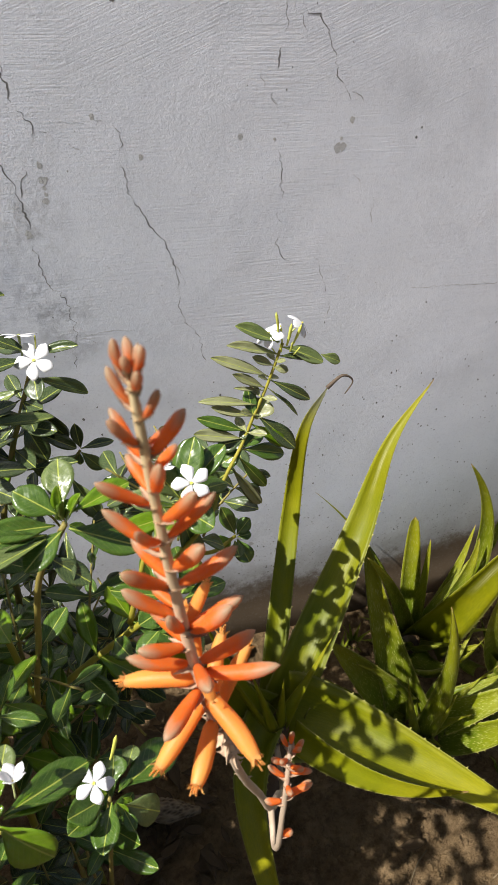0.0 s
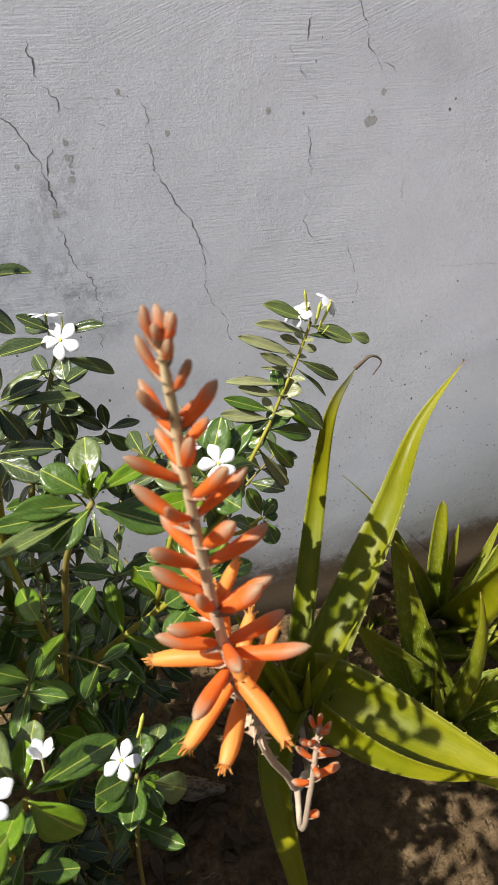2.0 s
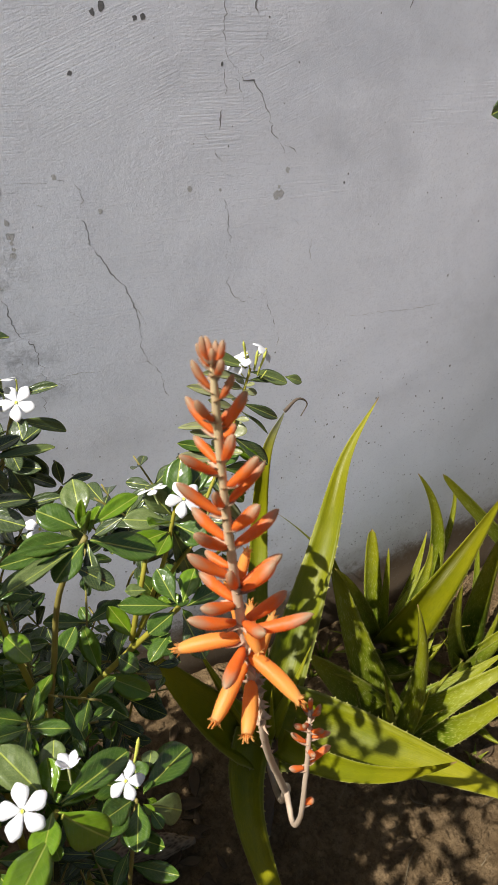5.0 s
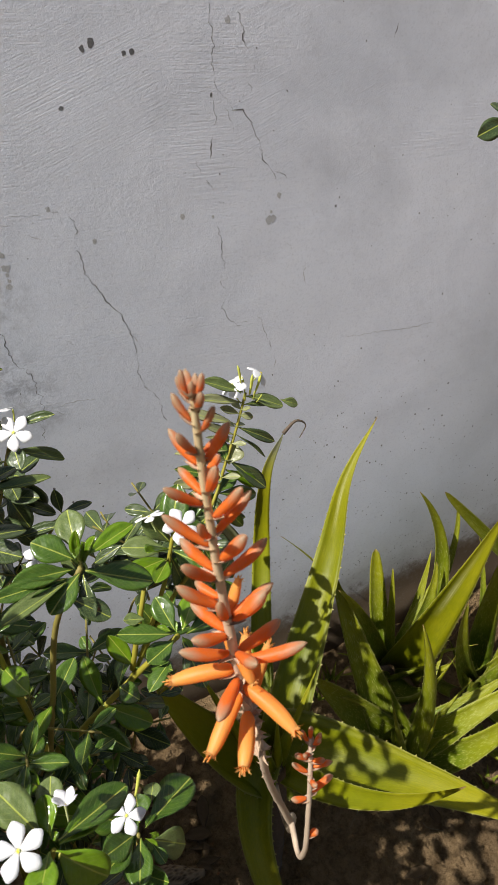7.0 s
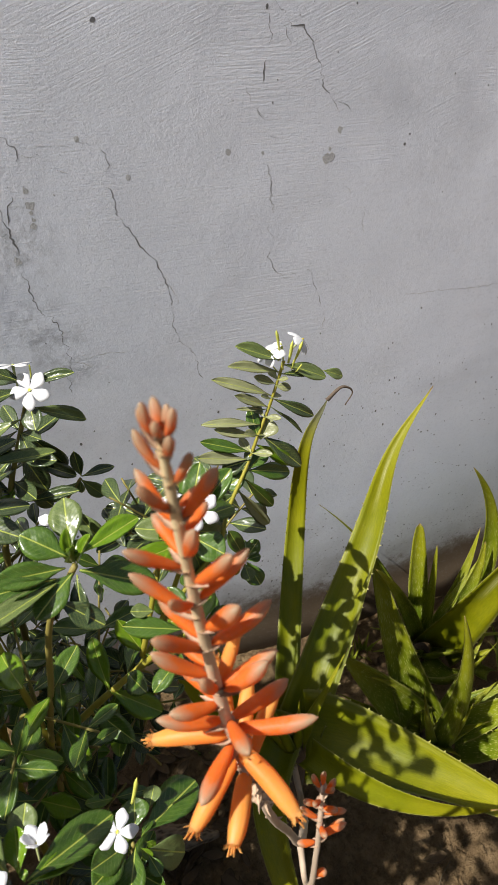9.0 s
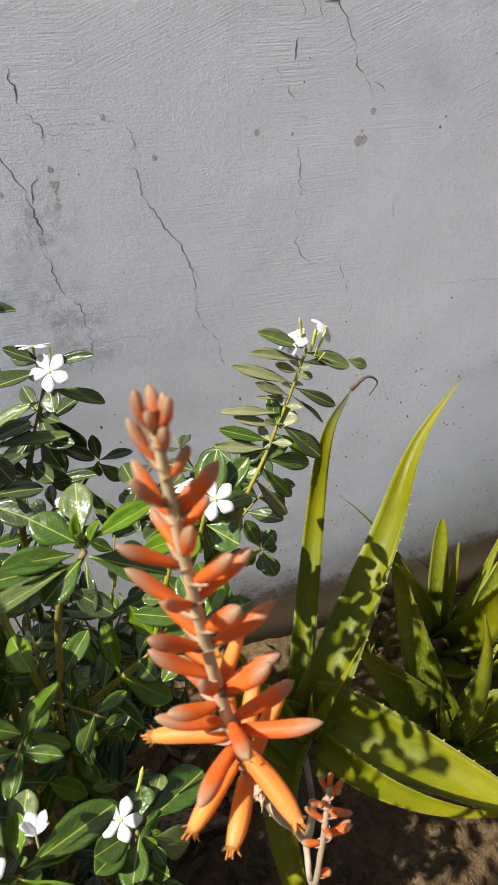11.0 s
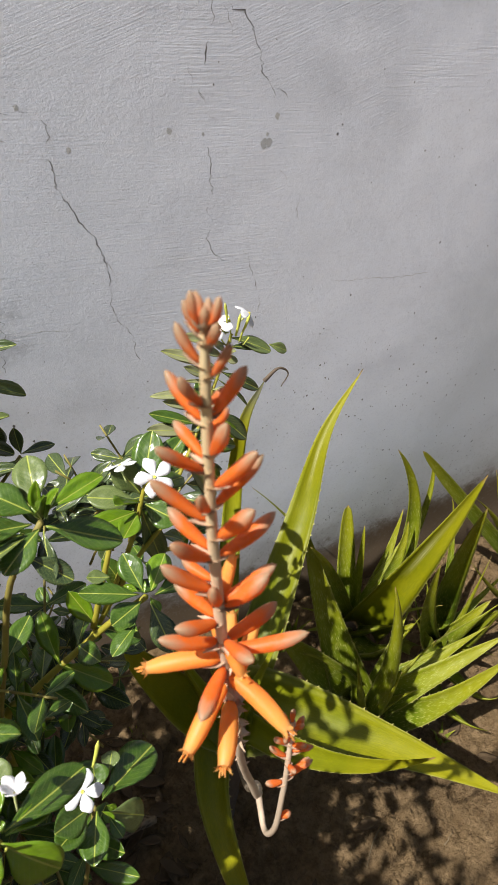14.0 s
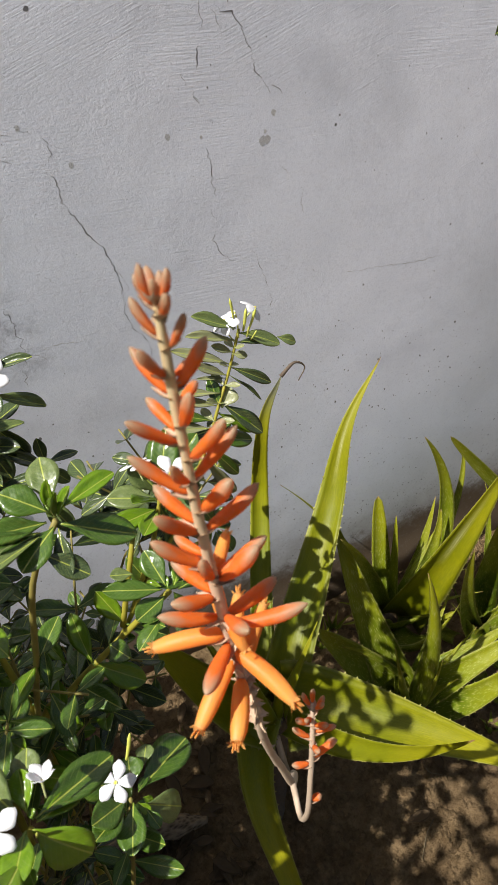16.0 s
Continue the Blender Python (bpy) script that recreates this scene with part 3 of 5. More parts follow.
def pits():
    """Pinholes and specks in the wash, too small to pick apart."""
    rnd = random.Random(17)
    verts, faces = [], []
    for k in range(850):
        x = rnd.uniform(-0.12, 0.95)
        z = 0.16 + 0.95 * rnd.random() ** 1.4 if k % 3 == 0 else 0.16 + 0.42 * rnd.random() ** 1.2
        r, k, n = 0.0004 + 0.0013 * rnd.random() ** 3, len(verts), 6
        for i in range(n):
            a = 2 * math.pi * i / n
            q = r * rnd.uniform(0.6, 1.3)
            px, pz = x + q * math.cos(a), z + 1.3 * q * math.sin(a)
            verts.append((px, wall_face(px, pz) - 0.00013, pz))
        faces.append(tuple(range(k, k + n)))
    ob = part("speck", mesh_of("speck", verts, faces, CRACK), wall)
    return tagged(ob, kind="stuff")


pits()

# ---- ground ----


def soil_height(x, y):
    fade = math.exp(-(max(0, abs(x - 0.35) - 0.75) ** 2 + max(0, abs(y - 0.3) - 0.65) ** 2) / 0.05)
    v = Vector((x, y, 0))
    return fade * (0.018 * noise.noise(v * 4.0) + 0.008 * noise.noise(v * 14) + 0.0065 * noise.noise(v * 46 + Vector((3, 1, 0))) + 0.0055 * abs(noise.noise(v * 62)) + 0.0030 * noise.noise(v * 130))


def build_ground():
    far = (2.4, 4, 8, 20, 60, 200, 800, 3000)
    xs = np.concatenate([[-f for f in reversed(far)], np.linspace(-1.6, -0.5, 16), np.linspace(-0.44, 1.1, 330), np.linspace(1.2, 2.2, 14), far])
    ys = np.concatenate([[-f for f in reversed(far)], np.linspace(-1.6, -0.3, 16), np.linspace(-0.24, 0.84, 240), np.linspace(0.95, 2.2, 10), far])
    verts = [(x, y, soil_height(x, y)) for y in ys for x in xs]
    nx = len(xs)
    faces = [(j * nx + i, j * nx + i + 1, (j + 1) * nx + i + 1, (j + 1) * nx + i) for j in range(len(ys) - 1) for i in range(nx - 1)]
    ob = new("ground", mesh_of("ground", verts, faces, SOIL))
    return tagged(ob, "dry brown garden soil, crumbly, with bits of litter", "ground", kind="structure")


build_ground()

# ---- aloes ----


def aloe_leaf(plant, base, mid, tip, width, skin, centre, label="", teeth=True, face=None, bend=None, taper=1.28):
    """One thick, channelled, tapering aloe leaf through base, mid and tip, with teeth along both margins; bend is one more place between mid and tip."""
    base, mid, tip = Vector(base), Vector(mid), Vector(tip)
    ctrl = 2 * mid - (base + tip) / 2
    n, half = 22, 6
    inner = Vector((centre[0], centre[1], 0)) - Vector((mid.x, mid.y, 0))
    inner = (inner.normalized() if inner.length > 1e-4 else Vector((0, -1, 0))) + Vector((0, 0, 0.9))
    if face:
        inner = Vector(face)
    verts, faces, uvs, rims = [], [], [], []
    length = (mid - base).length + (tip - mid).length
    seed = base.x * 37 + tip.z * 91
    way = spline((base, mid, Vector(bend), tip), 8) if bend else None
    for i in range(n + 1):
        s = i / n
        if way:
            g = s * (len(way) - 1)
            h = min(int(g), len(way) - 2)
            c, t = way[h].lerp(way[h + 1], g - h), (way[min(h + 2, len(way) - 1)] - way[max(h - 1, 0)]).normalized()
        else:
            c = base * (1 - s) ** 2 + ctrl * 2 * s * (1 - s) + tip * s * s
            t = ((ctrl - base) * (1 - s) + (tip - ctrl) * s).normalized()
        up = (inner - t * inner.dot(t)).normalized()
        side = t.cross(up).normalized()
        turn = 0.12 * noise.noise(Vector((s * 2.2, seed, 0)))
        up, side = up * math.cos(turn) + side * math.sin(turn), side * math.cos(turn) - up * math.sin(turn)
        w = width * 1.36 * (1 - s) ** taper * (1 - 0.12 * (1 - s) ** 6) * (1 + 0.03 * noise.noise(Vector((s * 9, seed, 2)))) + 0.0009
        thick = min(0.26 * w, 0.012) * (1 - 0.5 * s)
        dip = w * (0.33 - 0.10 * s)
        ring = []
        for k in range(half + 1):
            v = 2 * k / half - 1
            ring.append((v, -dip * (1 - v * v)))
        for k in range(half - 1, 0, -1):
            v = 2 * k / half - 1
            ring.append((v, -(dip + thick) * (1 - v * v) ** 0.8))
        for v, h in ring:
            verts.append(c + side * (v * w / 2) + up * h)
            uvs.append((s, 0.5 + v / 2))
        rims.append((c - side * w / 2, c + side * w / 2, side, t, up, w))
    m = 2 * half
    for i in range(n):
        for k in range(m):
            a, b = i * m + k, i * m + (k + 1) % m
            faces.append((a, a + m, b + m, b))
    faces.append(tuple(range(m)))
    faces.append(tuple(reversed(range(n * m, (n + 1) * m))))
    leaf = part("leaf", mesh_of("aloe_leaf", verts, faces, skin, uvs), plant, label)
    if not teeth:
        return leaf
    # teeth: small hooked horns along both rims, joined into one row a side
    for which in (0, 1):
        tv, tf = [], []
        count = max(5, int(length / 0.016))
        for j in range(count):
            s = (j + 0.6 + 0.35 * noise.noise(Vector((j * 3.3, seed, which)))) / (count + 1.2)
            f = s * n
            i = min(int(f), n - 1)
            (pa, pb), (qa, qb) = rims[i][:2], rims[i + 1][:2]
            p = (pa if which == 0 else pb).lerp(qa if which == 0 else qb, f - i)
            _, _, side, t, up, w = rims[i]
            out = -side if which == 0 else side
            size = min(0.0027, 0.075 * w) * (0.8 + 0.4 * noise.noise(Vector((j, seed, 5))))
            k = len(tv)
            p = p - out * size * 0.25
            tv += [p - t * size * 0.75, p + t * size * 0.65, p - up * size * 0.5, p + out * size * 1.25 + t * size * 0.55]
            tf += [(k, k + 1, k + 3), (k + 1, k + 2, k + 3), (k + 2, k, k + 3), (k, k + 2, k + 1)]
        tagged(part("leaf_margin", mesh_of("leaf_margin", tv, tf, TOOTH, None, False), leaf), kind="stuff")
    return leaf


def stump(plant, at, low, radius):
    """The short stem below a rosette, wrapped in dry leaf bases."""
    at = Vector(at)
    foot = Vector((at.x, at.y, low))
    verts, faces, uvs = tube([foot, foot.lerp(at, 0.35) + Vector((0.004, 0.003, 0)), foot.lerp(at, 0.7), at], [radius, radius * 0.9, radius, radius * 0.6], 10, 5, 0.35)
    return part("stem", mesh_of("aloe_stem", verts, faces, DRIED, uvs), plant, "short woody stem with dry leaf bases")


ROSETTES = {
    "MAIN": ((0.214, 0.487, 0.275), ALOE, "tall yellow-green aloe with toothed leaves and a bent orange flower stalk"),
    "SECOND": ((0.462, 0.515, 0.075), ALOE_YOUNG, "speckled green aloe with toothed leaves beside the tall aloe"),
    "THIRD": ((0.525, 0.655, 0.085), ALOE_YOUNG, "speckled yellow-green aloe clump growing close to the wall"),
    "FIFTH": ((0.93, 0.655, 0.06), ALOE_YOUNG, "yellow-green aloe at the end of the row with browned tips"),
    "FOURTH": ((0.675, 0.585, 0.055), ALOE_YOUNG, "crowded young aloe with narrow pale-flecked leaves"),
}
PLANTS = {}
for key, (at, skin, label) in ROSETTES.items():
    PLANTS[key] = thing("aloe_plant", (at[0], at[1], soil_height(at[0], at[1])), label, "aloe", "aloes along the wall")
    stump(PLANTS[key], at, soil_height(at[0], at[1]) - 0.012, 0.017 if key == "MAIN" else 0.02)

MAIN_LEAVES = (
    ((0.211, 0.530, 0.243), (0.288, 0.685, 0.413), (0.327, 0.705, 0.610), 0.026),
    ((0.232, 0.510, 0.273), (0.367, 0.64, 0.408), (0.481, 0.715, 0.591), 0.050),
    ((0.225, 0.475, 0.311), (0.325, 0.410, 0.296), (0.479, 0.273, 0.266), 0.086, (-0.2, -0.6, 1)),
    ((0.221, 0.455, 0.292), (0.265, 0.365, 0.353), (0.300, 0.285, 0.486), 0.028, (-0.3, -0.5, 1)),
    ((0.190, 0.495, 0.288), (0.171, 0.455, 0.260), (0.176, 0.275, 0.085), 0.040, (-0.3, -0.7, 1)),
    ((0.197, 0.485, 0.271), (0.146, 0.500, 0.342), (0.079, 0.510, 0.481), 0.060, (0.1, -0.7, 1)),
    ((0.215, 0.490, 0.262), (0.158, 0.500, 0.390), (0.122, 0.510, 0.504), 0.026),
    ((0.215, 0.480, 0.278), (0.248, 0.500, 0.319), (0.289, 0.520, 0.385), 0.018),
    ((0.215, 0.480, 0.285), (0.210, 0.475, 0.340), (0.206, 0.470, 0.402), 0.012),
    ((0.205, 0.480, 0.281), (0.183, 0.475, 0.373), (0.165, 0.470, 0.440), 0.015),
)
SECOND_LEAVES = (
    ((0.466, 0.520, 0.063), (0.414, 0.570, 0.231), (0.387, 0.655, 0.392), 0.057, (-0.4, -1, 0.7)),
    ((0.464, 0.500, 0.088), (0.458, 0.490, 0.262), (0.429, 0.500, 0.412), 0.034),
    ((0.430, 0.520, 0.117), (0.380, 0.545, 0.193), (0.317, 0.570, 0.280), 0.058, (-0.1, -0.8, 1)),
    ((0.467, 0.490, 0.109), (0.467, 0.480, 0.170), (0.463, 0.470, 0.247), 0.020),
    ((0.499, 0.490, 0.050), (0.536, 0.450, 0.140), (0.606, 0.420, 0.266), 0.040, (-0.6, -0.6, 1)),
    ((0.508, 0.530, 0.095), (0.584, 0.520, 0.128), (0.697, 0.520, 0.168), 0.047),
    ((0.476, 0.545, 0.130), (0.414, 0.550, 0.180), (0.361, 0.560, 0.223), 0.013, (-0.4, -1, 0.7)),
    ((0.438, 0.490, 0.129), (0.405, 0.480, 0.226), (0.376, 0.475, 0.324), 0.015),
    ((0.500, 0.500, 0.110), (0.537, 0.480, 0.170), (0.645, 0.460, 0.248), 0.038, (-0.6, -0.6, 1)),
)
THIRD_LEAVES = (
    ((0.524, 0.670, 0.096), (0.522, 0.700, 0.213), (0.524, 0.730, 0.312), 0.029, (-0.4, -1, 0.5)),
    ((0.523, 0.650, 0.136), (0.522, 0.665, 0.235), (0.524, 0.680, 0.312), 0.014, (-0.6, -1, 0.5)),
    ((0.502, 0.640, 0.128), (0.436, 0.620, 0.287), (0.372, 0.610, 0.394), 0.022, (-0.4, -1, 0.7)),
    ((0.518, 0.610, 0.103), (0.550, 0.580, 0.297), (0.600, 0.560, 0.496), 0.064, (-0.6, -1, 0.6)),
    ((0.585, 0.655, 0.116), (0.608, 0.670, 0.194), (0.627, 0.690, 0.275), 0.028, (-0.5, -1, 0.5)),
    ((0.678, 0.700, 0.164), (0.691, 0.720, 0.255), (0.699, 0.745, 0.349), 0.014, (-0.5, -1, 0.5)),
    ((0.671, 0.680, 0.142), (0.645, 0.700, 0.282), (0.584, 0.715, 0.424), 0.029, (-0.5, -1, 0.5)),
    ((0.547, 0.660, 0.097), (0.600, 0.690, 0.177), (0.639, 0.720, 0.273), 0.023),
    ((0.505, 0.690, 0.139), (0.455, 0.730, 0.254), (0.361, 0.765, 0.372), 0.015),
    ((0.507, 0.620, 0.087), (0.539, 0.580, 0.113), (0.581, 0.560, 0.213), 0.048),
)
FOURTH_LEAVES = (
    ((0.686, 0.600, 0.053), (0.649, 0.580, 0.244), (0.635, 0.565, 0.418), 0.044, (-0.5, -1, 0.5)),
    ((0.655, 0.570, 0.050), (0.581, 0.550, 0.213), (0.543, 0.535, 0.367), 0.029, (-0.5, -1, 0.5)),
    ((0.670, 0.570, 0.060), (0.660, 0.550, 0.130), (0.704, 0.540, 0.208), 0.034, (-0.6, -0.7, 0.8)),
    ((0.669, 0.560, 0.069), (0.658, 0.530, 0.182), (0.705, 0.520, 0.229), 0.031),
    ((0.600, 0.580, 0.050), (0.564, 0.575, 0.133), (0.584, 0.570, 0.169), 0.020, (-0.5, -1, 0.5)),
    ((0.729, 0.630, 0.062), (0.729, 0.670, 0.207), (0.726, 0.700, 0.286), 0.015),
    ((0.694, 0.570, 0.034), (0.709, 0.540, 0.130), (0.729, 0.520, 0.259), 0.044),
    ((0.660, 0.580, 0.023), (0.670, 0.560, 0.117), (0.685, 0.560, 0.303), 0.037),
    ((0.612, 0.520, 0.112), (0.618, 0.450, 0.128), (0.641, 0.420, 0.150), 0.025),
    ((0.596, 0.500, 0.026), (0.584, 0.440, 0.101), (0.629, 0.400, 0.086), 0.027),
)
FIFTH_LEAVES = (
    ((0.925, 0.690, 0.091), (0.736, 0.705, 0.294), (0.643, 0.720, 0.401), 0.024, (-0.5, -1, 0.6)),
    ((0.989, 0.640, 0.001), (0.787, 0.620, 0.260), (0.660, 0.610, 0.390), 0.044),
    ((0.999, 0.630, -0.029), (0.796, 0.600, 0.219), (0.669, 0.600, 0.452), 0.049),
    ((1.021, 0.620, -0.066), (0.808, 0.580, 0.122), (0.641, 0.560, 0.307), 0.047),
)
BENDS = {("MAIN", 0): (0.3, 0.7, 0.547), ("MAIN", 1): (0.419, 0.688, 0.518), ("MAIN", 4): (0.157, 0.393, 0.222)}
TAPER = {("MAIN", 0): 0.85, ("MAIN", 2): 0.92, ("MAIN", 3): 0.9, ("MAIN", 4): 0.5, ("MAIN", 5): 0.65,
    ("SECOND", 0): 0.8, ("SECOND", 1): 0.95, ("SECOND", 2): 0.7, ("SECOND", 4): 0.7, ("SECOND", 6): 0.8, ("SECOND", 8): 0.7,
    ("THIRD", 0): 0.4, ("THIRD", 1): 0.8, ("THIRD", 2): 0.8, ("THIRD", 3): 0.85, ("THIRD", 4): 0.8, ("THIRD", 5): 0.7, ("THIRD", 6): 0.8, ("THIRD", 7): 0.9,
    ("FOURTH", 0): 0.7, ("FOURTH", 1): 0.75, ("FOURTH", 2): 0.7, ("FOURTH", 4): 0.6, ("FIFTH", 0): 0.6}
for key, leaves in (("MAIN", MAIN_LEAVES), ("SECOND", SECOND_LEAVES), ("THIRD", THIRD_LEAVES), ("FOURTH", FOURTH_LEAVES), ("FIFTH", FIFTH_LEAVES)):
    at, skin, _ = ROSETTES[key]
    for k, (base, mid, tip, width, *face) in enumerate(leaves):
        aloe_leaf(PLANTS[key], Vector(base).lerp(Vector(at), 0.35), mid, tip, width, ALOE_WITHERED if (key, k) == ("MAIN", 0) else ALOE_SHEEN if (key, k) in (("MAIN", 1), ("THIRD", 3)) else skin, at, face=face[0] if face else None, bend=BENDS.get((key, k)), taper=TAPER.get((key, k), 1.28))
# shorter leaves fill the rosettes between the long ones
rnd = random.Random(12)
for key, count in (("SECOND", 8), ("THIRD", 9), ("FOURTH", 8)):
    at, skin, _ = ROSETTES[key]
    for k in range(count):
        a = 2 * math.pi * (k + rnd.uniform(-0.3, 0.3)) / count
        out, rise, L = Vector((math.cos(a), 0.7 * math.sin(a), 0)), rnd.uniform(0.5, 1.5), rnd.uniform(0.11, 0.20)
        way = (out + Vector((0, 0, rise))).normalized()
        base = Vector(at) + out * 0.012
        mid = base + way * L * 0.5 - out * 0.008
        tip = base + way * L + out * 0.02 * rnd.uniform(-1, 1)
        if tip.y < 0.745:
            aloe_leaf(PLANTS[key], base, mid, tip, rnd.uniform(0.018, 0.030), skin, at)
# the withered, curled end of the tallest leaf
verts, faces, uvs = tube(((0.327, 0.706, 0.609), (0.345, 0.706, 0.624), (0.360, 0.706, 0.614), (0.352, 0.706, 0.596)), [0.0028, 0.0018, 0.0009, 0.0007], 7, 6)
part("leaf_tip", mesh_of("leaf_tip", verts, faces, DRIED, uvs), PLANTS["MAIN"], "curled brown withered leaf tip")


def pup(at, count, size, seed):
    """A small offset: a tuft of short pointed leaves."""
    rnd = random.Random(seed)
    z = soil_height(at[0], at[1])
    plant = thing("aloe_pup", (at[0], at[1], z), "small yellow-green aloe offset in the soil", "aloe", "aloe offsets")
    for k in range(count):
        a = 2 * math.pi * k / count + rnd.uniform(-0.3, 0.3)
        out = Vector((math.cos(a), math.sin(a), 0))
        h, r = size * rnd.uniform(0.6, 1.1), size * rnd.uniform(0.25, 0.7)
        base = Vector((at[0], at[1], z - 0.004)) + out * 0.004
        aloe_leaf(plant, base, base + out * r * 0.35 + Vector((0, 0, h * 0.55)), base + out * r + Vector((0, 0, h)), size * 0.2, ALOE_YOUNG, at, teeth=False)


pup((0.458, 0.722), 7, 0.05, 1)
pup((0.425, 0.705), 5, 0.04, 2)
pup((0.130, 0.640), 5, 0.03, 3)
pup((0.60, 0.45), 5, 0.04, 4)

# ---- the flower stalk of the tall aloe ----
AXIS = (
    (0.1195, 0.2885, 0.574), (0.1085, 0.2835, 0.615), (0.0975, 0.2755, 0.655), (0.0885, 0.2685, 0.695),
    (0.0823, 0.2632, 0.73), (0.074, 0.2567, 0.77), (0.0668, 0.2529, 0.81), (0.061, 0.2512, 0.85),
    (0.0563, 0.2507, 0.89), (0.0525, 0.25, 0.93), (0.0504, 0.2487, 0.954), (0.049, 0.2482, 0.969),
)
LOWER = ((0.206, 0.468, 0.255), (0.205, 0.440, 0.231), (0.184, 0.390, 0.311), (0.145, 0.325, 0.490), (0.126, 0.294, 0.555))
verts, faces, uvs = tube(LOWER + AXIS, [0.0040, 0.0038, 0.0035, 0.0031, 0.0029, 0.0028, 0.0025, 0.0023, 0.0023, 0.0023, 0.0023, 0.0022, 0.0021, 0.0018, 0.0016, 0.0013, 0.0006], 12, 6, 0.22)
stalk = part("flower_stalk", mesh_of("flower_stalk", verts, faces, STALK, uvs), PLANTS["MAIN"], "bent brownish flower stalk carrying orange tubular flowers")
SIDE_AXIS = ((0.1215, 0.2890, 0.572), (0.1205, 0.281, 0.564), (0.1185, 0.2725, 0.561), (0.1165, 0.264, 0.570), (0.1135, 0.255, 0.605), (0.1125, 0.254, 0.640), (0.1140, 0.258, 0.680), (0.1158, 0.264, 0.712))
verts, faces, uvs = tube(SIDE_AXIS, [0.0024, 0.0022, 0.0021, 0.0019, 0.0018, 0.0017, 0.0016, 0.0010], 10, 6, 0.25)
branch = part("side_branch", mesh_of("side_branch", verts, faces, STALK, uvs), PLANTS["MAIN"], "small side branch with stunted orange buds")


def on_axis(axis, z):
    for a, b in zip(axis, axis[1:]):
        if a[2] <= z <= b[2]:
            return Vector(a).lerp(Vector(b), (z - a[2]) / (b[2] - a[2]))
    return Vector(axis[-1])


def floret_mesh(length, width, opened, droop, seed, skin):
    """A slender tube along +x: thin foot, swollen body, blunt closed tip or a mouth with six curled lobes and stamens."""
    n, sides = 16, 12
    verts, faces, uvs = [], [], []
    fat = 0.04 * noise.noise(Vector((seed * 2.3, 1, 4)))
    for i in range(n + 1):
        s = i / n
        if opened:
            r = 0.33 + 0.20 * math.sin(math.pi * min(1, 0.10 + 0.80 * s)) - 0.07 * max(0, s - 0.8) / 0.2
        else:
            r = 0.25 + (0.30 + fat) * math.sin(math.pi * min(1, 0.03 + s * 0.76)) ** 1.1
            if s > 0.66:
                r *= max(0.0, 1 - ((s - 0.66) / 0.3402) ** 2.3) ** 0.60
        if s < 0.10:
            r *= 0.45 + 0.55 * s / 0.10
        bend = droop * length * s ** 1.7
        sway = 0.05 * length * math.sin(2.4 * s + seed) * s
        for k in range(sides):
            a = 2 * math.pi * k / sides
            ridge = 1 + 0.045 * math.cos(6 * a + 0.4) * (0.4 + s)
            verts.append((s * length, sway + math.cos(a) * r * width * ridge, bend + math.sin(a) * r * width * ridge))
            uvs.append((s, k / sides))
    for i in range(n):
        for k in range(sides):
            a, b = i * sides + k, i * sides + (k + 1) % sides
            faces.append((a, b, b + sides, a + sides))
    faces.append(tuple(reversed(range(sides))))
    end = n * sides
    sway = 0.05 * length * math.sin(2.4 + seed)
    bend = droop * length
    if opened:
        # six lobes curling back round the mouth
        for k in range(6):
            a0, am, a1 = (2 * math.pi * (k + d) / 6 for d in (0.0, 0.5, 1.0))
            j = len(verts)
            flare = 0.66 + 0.22 * noise.noise(Vector((k * 3.7, seed, 0)))
            reach = 0.055 + 0.03 * noise.noise(Vector((k * 5.1, seed, 3)))
            rows = ((a0, -0.01, 0.34), (am, -0.01, 0.36), (a1, -0.01, 0.34), (am - 0.22, 0.6 * reach, 0.47), (am + 0.22, 0.6 * reach, 0.47), (am, reach, flare))
            for a, x, r in rows:
                verts.append((length * (1 + x), sway + math.cos(a) * r * width, bend + math.sin(a) * r * width))
                uvs.append((0.99, 0.5))
            faces += [(j, j + 1, j + 3), (j + 1, j + 4, j + 3), (j + 1, j + 2, j + 4), (j + 3, j + 4, j + 5)]
        for k in range(5):
            j = len(verts)
            a = k * 1.35 + seed
            out = 0.10 + 0.04 * (k % 3)
            for q in range(3):
                for d in range(4):
                    b = 2 * math.pi * d / 4
                    thin = 0.030 if q < 2 else 0.055
                    verts.append((length * (0.9 + (0.10 + 0.012 * (k % 3)) * q), sway + width * (math.cos(a) * out + thin * math.cos(b)), bend + width * (math.sin(a) * out + thin * math.sin(b))))
                    uvs.append((0.5 + 0.25 * q, 0.5))
            for q in range(2):
                for d in range(4):
                    e = (d + 1) % 4
                    faces.append((j + 4 * q + d, j + 4 * q + e, j + 4 * q + 4 + e, j + 4 * q + 4 + d))
            faces.append((j + 8, j + 9, j + 10, j + 11))
    else:
        faces.append(tuple(range(end, end + sides)))
    return mesh_of("floret", verts, faces, skin, uvs)


